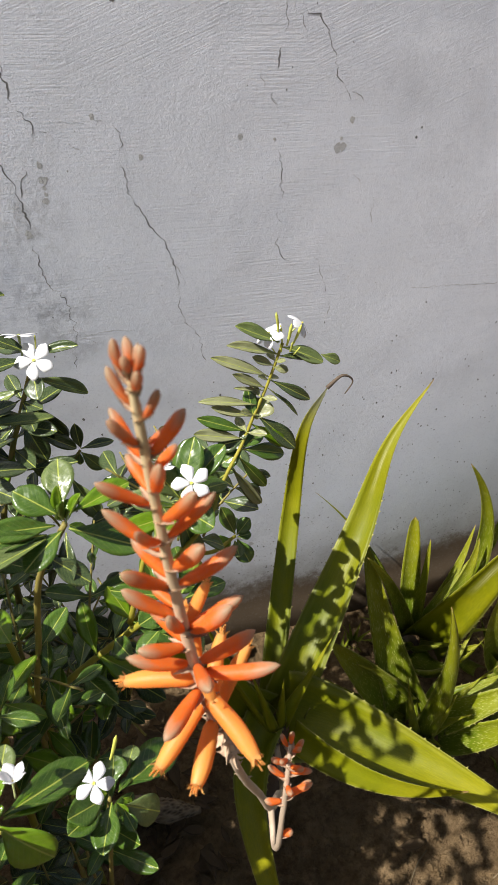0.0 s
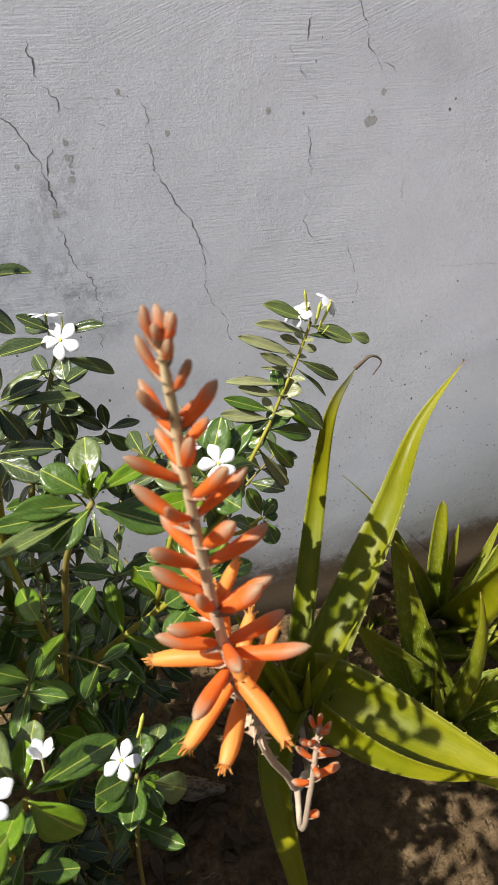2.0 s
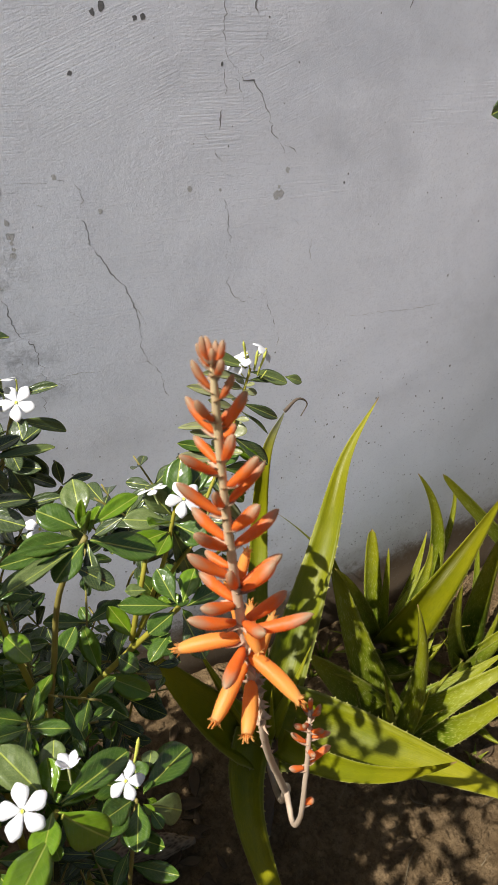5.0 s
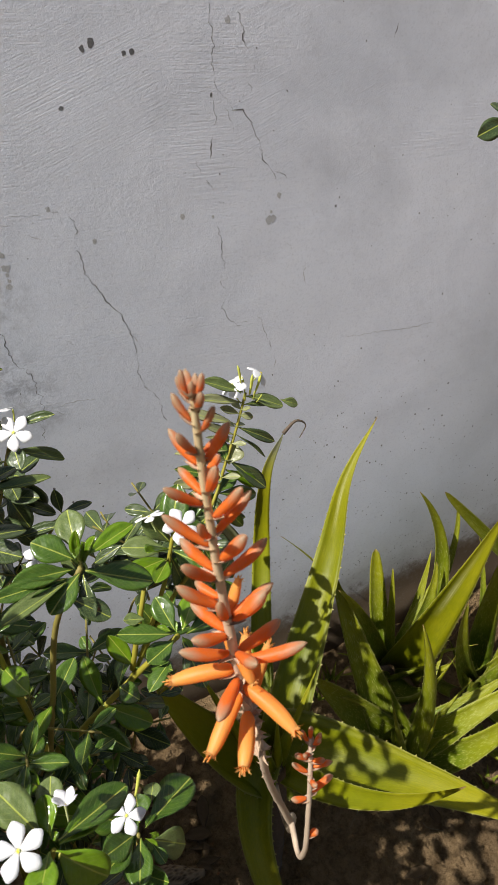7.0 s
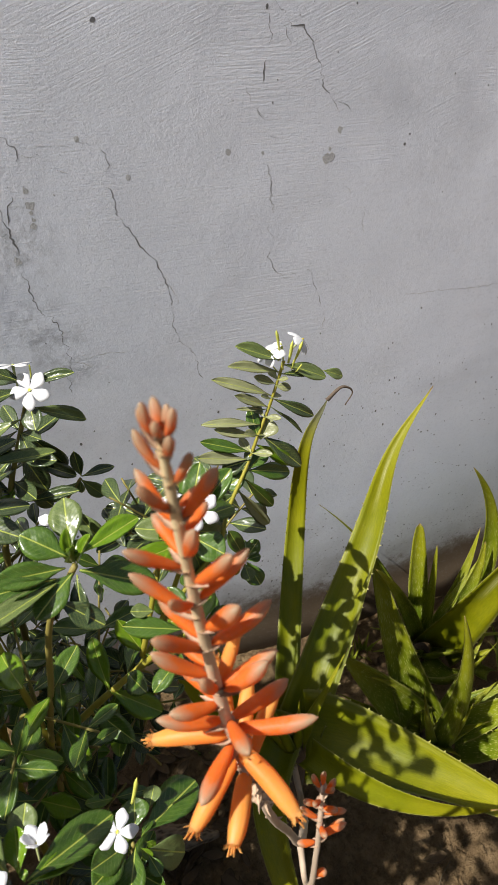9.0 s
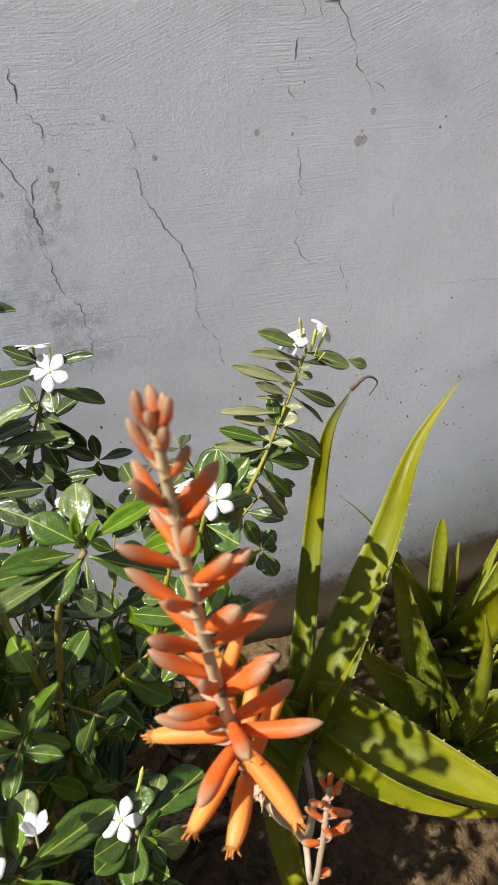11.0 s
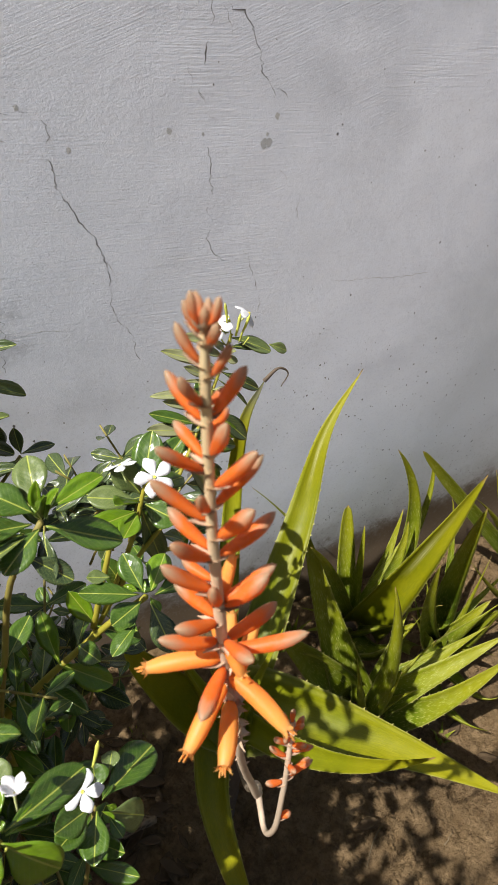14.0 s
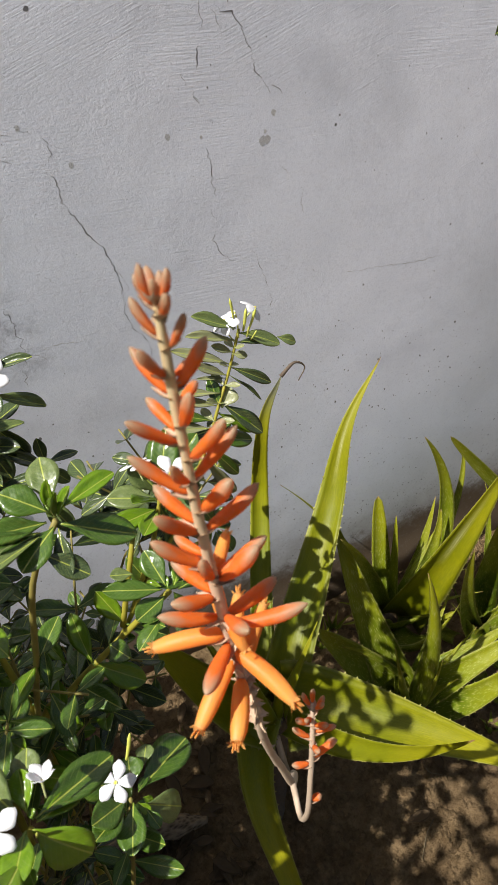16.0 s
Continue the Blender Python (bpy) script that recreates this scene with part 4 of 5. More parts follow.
def bract_mesh(length, width):
    """A pointed, cupped, papery scale along +x."""
    n, half = 6, 2
    verts, faces, uvs = [], [], []
    for layer in (0, 1):
        for i in range(n + 1):
            s = i / n
            w = width * (0.55 + 0.45 * math.sin(math.pi * min(1, 0.2 + s))) * (1 - s ** 1.6) + 0.0001
            for k in range(-half, half + 1):
                v = k / half
                verts.append((s * length, v * w * 0.5, -0.16 * length * s * (1 - s) * 2 + 0.06 * length * s * s + 0.30 * w * v * v - 0.0002 * layer))
                uvs.append((s, v / 2 + 0.5))
    row, size = 2 * half + 1, (n + 1) * (2 * half + 1)
    for i in range(n):
        for k in range(row - 1):
            a = i * row + k
            faces += [(a, a + row, a + row + 1, a + 1), (size + a, size + a + 1, size + a + row + 1, size + a + row)]
    return mesh_of("bract", verts, faces, BRACT, uvs)


BRACT_MESH = bract_mesh(0.0068, 0.0046)


def aim(at, az, el, spin=0.0):
    """A pose at a place whose +x points along azimuth and elevation."""
    x = Vector((math.cos(el) * math.cos(az), math.cos(el) * math.sin(az), math.sin(el)))
    y = Vector((-math.sin(az), math.cos(az), 0))
    m = Matrix((x, y, x.cross(y))).transposed().to_4x4()
    return Matrix.Translation(at) @ m @ Matrix.Rotation(spin, 4, "X")


def floret(axis, owner, z, az, el, length, width, opened, seed):
    az, el = radians(az), radians(el)
    at = on_axis(axis, z)
    droop = (-0.06 if opened else 0.20) + 0.10 * noise.noise(Vector((seed * 1.3, 0, 7)))
    start = at + Vector((math.cos(az), math.sin(az), 0.1)) * 0.0015
    el_base = el - math.atan(droop)
    skin = TUBE_ORANGE if opened else BUD_DULL if z > 0.94 else BUD_ORANGE
    part("flower", floret_mesh(length * (0.90 if opened else 1.0) / math.sqrt(1 + droop * droop), width * (1.02 if opened else 0.98), opened, droop, seed, skin), owner, "open orange tubular flower" if opened else "", aim(start, az, el_base))
    # a papery bract cups the foot of each flower
    part("bract", BRACT_MESH, owner, "", aim(at + Vector((0, 0, -0.0012)), az + 0.25 * math.sin(seed * 3.1), el_base - 0.30) @ Matrix.Scale(0.70 + width * 105, 4))


# height, azimuth, elevation, length, width; the last with open mouths
BUDS_HIGH = (
    (0.9655, -20, 76, 0.0082, 0.0024), (0.9665, -110, 70, 0.0066, 0.0022), (0.9620, -75, 62, 0.0078, 0.0026), (0.9660, 160, 78, 0.0090, 0.0024),
    (0.964, 86, 49, 0.0097, 0.0026), (0.964, 127, 59, 0.0083, 0.0023), (0.9602, 57, 67, 0.0112, 0.0026), (0.9555, 134, 53, 0.0114, 0.0027),
    (0.9522, -29, 65, 0.0107, 0.0025), (0.9368, 125, 39, 0.0163, 0.0035), (0.9435, -162, 55, 0.0132, 0.003), (0.9228, 111, 24, 0.0142, 0.0035),
    (0.9197, 179, 40, 0.0191, 0.0035), (0.9386, 7, 51, 0.0159, 0.0038), (0.9417, 35, 14, 0.0074, 0.0021), (0.9312, 44, 11, 0.0114, 0.0032),
    (0.9259, -77, 67, 0.0162, 0.0039),
)
BUDS_LOW = (
    (0.8982, 154, 41, 0.0229, 0.0042), (0.9044, -131, 52, 0.0219, 0.0033), (0.8838, 124, 30, 0.0189, 0.0047), (0.9136, -45, 55, 0.0205, 0.0042),
    (0.9044, 7, 44, 0.0208, 0.0043), (0.891, -35, 54, 0.0181, 0.005), (0.8808, 4, 28, 0.0231, 0.0051), (0.8808, -169, 46, 0.0226, 0.0046),
    (0.8633, 165, 41, 0.0236, 0.005), (0.8674, 120, 4, 0.0138, 0.0039), (0.8603, 114, 16, 0.0103, 0.0039), (0.8572, -122, 64, 0.0211, 0.0043),
    (0.8459, 126, 20, 0.0198, 0.0053), (0.8541, -21, 46, 0.0215, 0.0057), (0.8572, -6, 30, 0.0223, 0.005), (0.8449, -170, 26, 0.0196, 0.0053),
    (0.8315, 177, 23, 0.0253, 0.0055), (0.8326, -85, 37, 0.0257, 0.0053), (0.8305, 15, 6, 0.0252, 0.0062), (0.8254, -25, 19, 0.0317, 0.0059),
    (0.8131, -136, 6, 0.0258, 0.0061),
)
OPEN = (
    (0.8551, 49, 15, 0.0191, 0.0045), (0.7890, 66, 27, 0.0329, 0.0062), (0.7790, 49, 22, 0.0352, 0.0062), (0.8285, -61, -50, 0.0148, 0.0051),
    (0.8220, 92, 45, 0.0278, 0.0056), (0.8182, 157, -13, 0.0326, 0.007), (0.8008, -148, -27, 0.0336, 0.0072), (0.7803, -120, -10, 0.03, 0.0072),
    (0.8059, -62, -14, 0.0339, 0.0074),
)
SIDE_BUDS = ((0.711, 60, 61, 0.0080, 0.0028), (0.710, 123, 52, 0.0085, 0.0028), (0.709, -40, 60, 0.0088, 0.0028), (0.705, 17, 47, 0.0105, 0.0032), (0.703, -150, 45, 0.0095, 0.0030), (0.698, 165, 40, 0.0110, 0.0034), (0.697, -54, 40, 0.0100, 0.0034),
    (0.691, -20, 22, 0.0125, 0.0036), (0.687, 154, 38, 0.0125, 0.0036), (0.682, -95, 40, 0.0100, 0.0034), (0.674, -14, 30, 0.0150, 0.0040), (0.668, 5, 22, 0.0160, 0.0042), (0.664, 168, 14, 0.0105, 0.0040), (0.622, -15, 25, 0.0070, 0.0046))
for k, row in enumerate(BUDS_HIGH + BUDS_LOW):
    floret(AXIS, stalk, *row, False, k)
for k, row in enumerate(OPEN):
    floret(AXIS, stalk, *row, True, 50 + k)
for k, row in enumerate(SIDE_BUDS):
    floret(SIDE_AXIS[4:], branch, *row, False, 70 + k)
# withered bracts and flower stubs left on the spent part of the stalk
rnd = random.Random(5)
for k in range(64):
    z = 0.665 + 0.145 * (k / 64) ** 0.7
    az = k * 2.4 + rnd.uniform(-0.3, 0.3)
    part("bract", BRACT_MESH, stalk, "", aim(on_axis(AXIS, z), az, rnd.uniform(-1.2, 0.35), rnd.uniform(-1.4, 1.4)) @ Matrix.Scale(rnd.uniform(0.5, 1.0) * (0.7 if z < 0.71 else 1.35), 4))

# ---- white-flowered shrubs ----


def shrub_leaf_mesh(material, bow, fold, seed):
    """An oblong leaf of length 1 along +x and width 1 across, on a short stalk, with a blunt tip; thin but closed."""
    n, half = 11, 3
    verts, faces, uvs = [], [], []
    for layer in (0, 1):
        for i in range(n + 1):
            s = math.sin(0.5 * math.pi * (i / n) ** 1.15)
            w = 0.5 * (0.05 + 0.95 * math.sin(0.5 * math.pi * s / 0.60) ** 1.5) if s < 0.60 else 0.5 * max(0.0, 1 - ((s - 0.60) / 0.402) ** 2.15) ** 0.72
            w = max(w, 0.03)
            for k in range(-half, half + 1):
                v = k / half
                ripple = 0.020 * math.sin(9 * s + seed * 2 + 3 * v) * abs(v)
                z = -bow * s * s + fold * w * abs(v) ** 1.15 * 0.24 + ripple - 0.012 * layer
                verts.append((s, v * w, z))
                uvs.append((s, 0.5 + v * w))
    row, size = 2 * half + 1, (n + 1) * (2 * half + 1)
    for i in range(n):
        for k in range(row - 1):
            a = i * row + k
            faces.append((a, a + row, a + row + 1, a + 1))
            faces.append((size + a, size + a + 1, size + a + row + 1, size + a + row))
    rim = [k for k in range(row)] + [i * row + row - 1 for i in range(1, n + 1)] + [n * row + k for k in range(row - 2, -1, -1)] + [i * row for i in range(n - 1, 0, -1)]
    for a, b in zip(rim, rim[1:] + rim[:1]):
        faces.append((a, b, size + b, size + a))
    return mesh_of("shrub_leaf", verts, faces, material, uvs)


LEAF_MESHES = {mat.name: [shrub_leaf_mesh(mat, bow, fold, k) for k, (bow, fold) in enumerate(((0.08, 0.8), (0.16, 0.55), (0.02, 1.0), (0.24, 0.5), (-0.05, 0.8)))] for mat in (LEAF, LEAF_GREY, LEAF_SHADED, LEAF_FRESH, LEAF_DUSTY)}


def shrub_leaf_at(owner, base, tip, width, material, seed, up=(-0.34, -0.42, 1.0)):
    """Hangs one leaf between two places, its upper face to the light."""
    base, tip, up = Vector(base), Vector(tip), Vector(up)
    x = tip - base
    length = x.length
    x.normalize()
    rnd = random.Random(seed)
    up = up + Vector((rnd.uniform(-0.2, 0.2), rnd.uniform(-0.2, 0.2), 0))
    y = up.cross(x)
    y.normalize()
    m = Matrix((x, y, x.cross(y))).transposed().to_4x4()
    m = Matrix.Translation(base) @ m @ Matrix.Diagonal((length, width, length * 0.8, 1))
    return part("leaf", LEAF_MESHES[material.name][rnd.randrange(5)], owner, "", m)


def petal_mesh():
    """A petal from the flower's middle along +x: narrow claw, broad lopsided blade."""
    n, half = 6, 2
    verts, faces, uvs = [], [], []
    for layer in (0, 1):
        for i in range(n + 1):
            s = i / n
            w = 0.05 + 0.285 * math.sin(math.pi * min(1, s ** 1.35 * 0.84)) if s < 1 else 0.15
            for k in range(-half, half + 1):
                v = k / half
                x = s * (1 - 0.06 * v * v * (s > 0.8)) + 0.05 * v * (s > 0.9)
                verts.append((x, v * w + 0.05 * s * s, 0.05 * math.sin(2.6 * s) - 0.05 * s * s * v * v - 0.012 * layer))
                uvs.append((s, 0.5 + v * w))
    row, size = 2 * half + 1, (n + 1) * (2 * half + 1)
    for i in range(n):
        for k in range(row - 1):
            a = i * row + k
            faces.append((a, a + row, a + row + 1, a + 1))
            faces.append((size + a, size + a + 1, size + a + row + 1, size + a + row))
    rim = [k for k in range(row)] + [i * row + row - 1 for i in range(1, n + 1)] + [n * row + k for k in range(row - 2, -1, -1)] + [i * row for i in range(n - 1, 0, -1)]
    for a, b in zip(rim, rim[1:] + rim[:1]):
        faces.append((a, b, size + b, size + a))
    return mesh_of("petal", verts, faces, PETAL, uvs)


PETAL_MESH = petal_mesh()
v_, f_, u_ = tube([(0, 0, -1.1), (0, 0.02, -0.5), (0, 0, -0.02), (0, 0, 0.03)], [0.05, 0.06, 0.085, 0.07], 9, 3)
TUBE_MESH = mesh_of("flower_tube", v_, f_, stem_green("pale flower tube", (0.40, 0.46, 0.16), (0.50, 0.54, 0.26)), u_)
v_, f_, u_ = tube([(0, 0, 0.0), (0, 0, 0.035), (0, 0, 0.06)], [0.085, 0.075, 0.02], 9, 3)
EYE_MESH = mesh_of("flower_eye", v_, f_, YOLK, u_)
v_, f_, u_ = tube([(0, 0, 0), (0.02, 0, 0.4), (0, 0, 0.8), (0, 0.02, 1.0)], [0.05, 0.075, 0.085, 0.015], 8, 4)
BUD_MESH = mesh_of("flower_bud", v_, f_, stem_green("yellow-green bud", (0.46, 0.50, 0.06), (0.60, 0.60, 0.14)), u_)


def shrub_flower(plant, at, radius, normal, spin, cup=0.0):
    """A flat five-petalled white flower on its slender tube."""
    z = Vector(normal).normalized()
    x = Vector((1, 0.2, 0.1))
    x = (x - z * x.dot(z)).normalized()
    m = Matrix.Translation(at) @ Matrix((x, z.cross(x), z)).transposed().to_4x4() @ Matrix.Rotation(spin, 4, "Z") @ Matrix.Scale(radius, 4)
    flower = part("flower", TUBE_MESH, plant, "white five-petalled flower with a yellow eye", m)
    part("eye", EYE_MESH, flower, "yellow eye", m)
    for k in range(5):
        part("petal", PETAL_MESH, flower, "", m @ Matrix.Rotation(2 * math.pi * k / 5, 4, "Z") @ Matrix.Rotation(-cup + 0.12 * math.sin(k * 2.1 + spin), 4, "Y"))
    return flower


def bud(plant, at, way, length):
    z = Vector(way).normalized()
    x = Vector((1, 0.3, 0))
    x = (x - z * x.dot(z)).normalized()
    part("bud", BUD_MESH, plant, "pointed yellow-green flower bud", Matrix.Translation(at) @ Matrix((x, z.cross(x), z)).transposed().to_4x4() @ Matrix.Diagonal((length * 0.8, length * 0.8, length, 1)))


def stem(plant, points, thick, thin, material=None):
    verts, faces, uvs = tube(points, [1.1 * thick + (1.15 * thin - 1.1 * thick) * k / (len(points) - 1) for k in range(len(points))], 8, 5, 0.15)
    return part("stem", mesh_of("stem", verts, faces, material or STEM, uvs), plant)


def leafy(plant, a, b, count, length, seed, material=None, spread=1.0):
    """Opposite pairs of leaves along a twig from a to b, each pair crossed over the last."""
    rnd = random.Random(seed)
    a, b = Vector(a), Vector(b)
    way = (b - a).normalized()
    side = way.cross(Vector((0.3, 0.2, 1))).normalized()
    other = way.cross(side)
    for k in range(count):
        t = (k + 0.5) / count
        at = a.lerp(b, t)
        ang = (k % 2) * math.pi / 2 + rnd.uniform(-0.4, 0.4)
        for s in (1, -1):
            out = (side * math.cos(ang) + other * math.sin(ang)) * s
            size = length * rnd.uniform(0.75, 1.15) * (1 - 0.35 * t)
            tip = at + (out * spread + way * rnd.uniform(0.1, 0.6) + Vector((0, 0, rnd.uniform(-0.25, 0.15)))).normalized() * size
            mat = material or rnd.choice((LEAF, LEAF, LEAF, LEAF_FRESH))
            shrub_leaf_at(plant, at, tip, size * rnd.uniform(0.37, 0.47), mat, rnd.random())


def undergrowth(plant, low, high, count, length, seed, material=None):
    """Leafy side twigs filling a shrub between two corners."""
    r = random.Random(seed)
    for k in range(count):
        a = Vector([r.uniform(p, q) for p, q in zip(low, high)])
        way = Vector((r.uniform(-1, 1), r.uniform(-1, 1), r.uniform(0.3, 1.2))).normalized()
        b = a + way * r.uniform(0.05, 0.09)
        stem(plant, [a - way * 0.02 - Vector((0, 0, 0.02)), a, b], 0.0013, 0.0008, STEM_OLD)
        leafy(plant, a, b, 3, length * r.uniform(0.8, 1.2), seed * 31 + k, material)


def leaves_of(plant, rows, seed, fresh=0.2, dusty=0.25, up=(-0.34, -0.42, 1.0), usual=None):
    rnd = random.Random(seed)
    for base, tip, width, *kind in rows:
        r = rnd.random()
        mat = kind[0] if kind else LEAF_FRESH if r < fresh else LEAF_DUSTY if r < fresh + dusty else usual or LEAF
        shrub_leaf_at(plant, base, tip, width * 0.98, mat, rnd.random(), up)


def shrub(at, label):
    return thing("periwinkle_plant", (at[0], at[1], soil_height(at[0], at[1])), label, "flowering plant", "white-flowered periwinkles")


def foot(x, y):
    return (x, y, soil_height(x, y) - 0.01)


PF3 = [
    ((0.208, 0.566, 0.769), (0.17, 0.569, 0.788), 0.013, LEAF_DUSTY),
    ((0.206, 0.564, 0.759), (0.162, 0.565, 0.773), 0.010, LEAF_GREY),
    ((0.199, 0.561, 0.739), (0.151, 0.565, 0.764), 0.011, LEAF_GREY),
    ((0.203, 0.562, 0.749), (0.183, 0.563, 0.76), 0.008, LEAF_GREY),
    ((0.202, 0.562, 0.748), (0.216, 0.558, 0.745), 0.008, LEAF_GREY),
    ((0.195, 0.558, 0.730), (0.165, 0.56, 0.747), 0.009, LEAF_GREY),
    ((0.194, 0.557, 0.728), (0.167, 0.556, 0.736), 0.004, LEAF_GREY),
    ((0.211, 0.565, 0.765), (0.25, 0.559, 0.75), 0.015, LEAF_DUSTY),
    ((0.207, 0.564, 0.757), (0.237, 0.562, 0.754), 0.007, LEAF_SHADED),
    ((0.246, 0.562, 0.754), (0.266, 0.559, 0.746), 0.010, LEAF_DUSTY),
    ((0.200, 0.560, 0.736), (0.239, 0.55, 0.715), 0.011, LEAF_SHADED),
    ((0.197, 0.558, 0.730), (0.228, 0.546, 0.704), 0.004, LEAF_SHADED),
    ((0.185, 0.549, 0.704), (0.196, 0.558, 0.718), 0.025, LEAF_GREY),
    ((0.183, 0.549, 0.705), (0.18, 0.561, 0.73), 0.013, LEAF),
    ((0.187, 0.550, 0.707), (0.223, 0.539, 0.671), 0.017, LEAF_SHADED),
    ((0.181, 0.548, 0.700), (0.216, 0.541, 0.674), 0.013, LEAF_FRESH),
    ((0.186, 0.553, 0.717), (0.138, 0.554, 0.731), 0.009, LEAF_GREY),
    ((0.181, 0.550, 0.707), (0.147, 0.553, 0.721), 0.009, LEAF_GREY),
    ((0.174, 0.545, 0.696), (0.134, 0.551, 0.713), 0.012, LEAF),
    ((0.171, 0.543, 0.690), (0.128, 0.547, 0.699), 0.013, LEAF_GREY),
    ((0.172, 0.543, 0.688), (0.149, 0.544, 0.686), 0.018, LEAF_SHADED),
    ((0.178, 0.545, 0.694), (0.169, 0.546, 0.69), 0.009, LEAF_SHADED),
    ((0.171, 0.540, 0.680), (0.15, 0.539, 0.667), 0.019, LEAF),
    ((0.171, 0.540, 0.681), (0.192, 0.551, 0.689), 0.015, LEAF),
    ((0.171, 0.540, 0.680), (0.215, 0.543, 0.664), 0.017, LEAF),
    ((0.166, 0.535, 0.676), (0.194, 0.532, 0.635), 0.013, LEAF),
    ((0.157, 0.528, 0.672), (0.187, 0.527, 0.62), 0.012, LEAF_GREY),
    ((0.154, 0.525, 0.670), (0.135, 0.534, 0.646), 0.021, LEAF_SHADED)]
PF2 = [
    ((0.104, 0.480, 0.698), (0.117, 0.500, 0.735), 0.026),
    ((0.110, 0.485, 0.698), (0.143, 0.500, 0.723), 0.019),
    ((0.102, 0.480, 0.693), (0.083, 0.490, 0.722), 0.023),
    ((0.099, 0.480, 0.687), (0.063, 0.490, 0.694), 0.020),
    ((0.099, 0.475, 0.690), (0.076, 0.455, 0.713), 0.018),
    ((0.097, 0.475, 0.681), (0.054, 0.460, 0.691), 0.018),
    ((0.097, 0.475, 0.678), (0.079, 0.450, 0.683), 0.018),
    ((0.103, 0.475, 0.686), (0.123, 0.455, 0.680), 0.025),
    ((0.101, 0.480, 0.678), (0.114, 0.470, 0.625), 0.019),
    ((0.106, 0.485, 0.681), (0.143, 0.500, 0.652), 0.020),
    ((0.108, 0.490, 0.684), (0.151, 0.510, 0.678), 0.020),
    ((0.098, 0.485, 0.694), (0.094, 0.500, 0.705), 0.015)]
PF1 = [
    ((0.001, 0.664, 0.730), (-0.031, 0.670, 0.746), 0.014),
    ((-0.002, 0.660, 0.725), (-0.051, 0.640, 0.727), 0.021),
    ((0.001, 0.665, 0.730), (-0.029, 0.690, 0.726), 0.014),
    ((0.006, 0.660, 0.731), (0.045, 0.650, 0.740), 0.012),
    ((0.002, 0.655, 0.713), (0.002, 0.630, 0.701), 0.021),
    ((0.001, 0.660, 0.704), (0.049, 0.670, 0.673), 0.016),
    ((-0.010, 0.655, 0.697), (-0.060, 0.650, 0.680), 0.019),
    ((-0.015, 0.655, 0.685), (-0.071, 0.670, 0.647), 0.017),
    ((-0.012, 0.650, 0.685), (-0.006, 0.630, 0.665), 0.019),
    ((-0.008, 0.655, 0.681), (0.023, 0.670, 0.616), 0.020),
    ((-0.019, 0.650, 0.664), (-0.068, 0.640, 0.634), 0.021),
    ((-0.016, 0.650, 0.663), (-0.001, 0.630, 0.625), 0.023)]
PF1B = [
    ((-0.016, 0.655, 0.652), (0.026, 0.670, 0.605), 0.017),
    ((-0.028, 0.655, 0.640), (-0.092, 0.670, 0.608), 0.018),
    ((-0.027, 0.645, 0.631), (-0.051, 0.630, 0.604), 0.021),
    ((-0.020, 0.645, 0.627), (0.003, 0.640, 0.595), 0.018),
    ((0.033, 0.647, 0.622), (0.030, 0.650, 0.650), 0.013),
    ((0.033, 0.647, 0.622), (0.066, 0.650, 0.627), 0.011),
    ((0.032, 0.647, 0.618), (0.052, 0.640, 0.595), 0.015),
    ((0.031, 0.647, 0.618), (0.029, 0.640, 0.607), 0.011),
    ((0.029, 0.645, 0.617), (0.002, 0.630, 0.612), 0.015),
    ((0.019, 0.630, 0.599), (0.041, 0.600, 0.564), 0.022),
    ((-0.021, 0.630, 0.619), (0.028, 0.620, 0.629), 0.014),
    ((-0.033, 0.650, 0.617), (-0.066, 0.660, 0.641), 0.015)]
LC = [
    ((0.019, 0.398, 0.784), (0.019, 0.421, 0.802), 0.020, LEAF_DUSTY),
    ((0.024, 0.396, 0.78), (0.059, 0.413, 0.781), 0.014, LEAF_FRESH),
    ((0.021, 0.388, 0.776), (0.06, 0.382, 0.755), 0.020, LEAF),
    ((0.017, 0.387, 0.776), (-0.005, 0.368, 0.773), 0.019, LEAF),
    ((0.016, 0.394, 0.782), (-0.005, 0.404, 0.797), 0.019, LEAF),
    ((0.014, 0.389, 0.779), (-0.021, 0.382, 0.789), 0.015, LEAF),
    ((0.008, 0.382, 0.777), (-0.032, 0.358, 0.78), 0.013, LEAF_DUSTY),
    ((0.009, 0.384, 0.778), (-0.032, 0.374, 0.789), 0.013, LEAF),
    ((0.02, 0.394, 0.78), (0.024, 0.402, 0.785), 0.010, LEAF_FRESH),
    ((0.018, 0.392, 0.78), (0.017, 0.398, 0.785), 0.007, LEAF_FRESH),
    ((0.007, 0.374, 0.772), (0.028, 0.364, 0.755), 0.014, LEAF_SHADED),
    ((0.019, 0.386, 0.775), (0.016, 0.362, 0.76), 0.012, LEAF_SHADED)]
LCY = [
    ((0.019, 0.392, 0.779), (0.018, 0.384, 0.811), 0.008),
    ((0.021, 0.392, 0.779), (0.029, 0.389, 0.800), 0.008),
    ((0.019, 0.391, 0.779), (0.023, 0.369, 0.814), 0.006),
    ((0.018, 0.391, 0.779), (0.014, 0.374, 0.810), 0.006),
    ((0.020, 0.389, 0.780), (0.025, 0.374, 0.803), 0.006)]
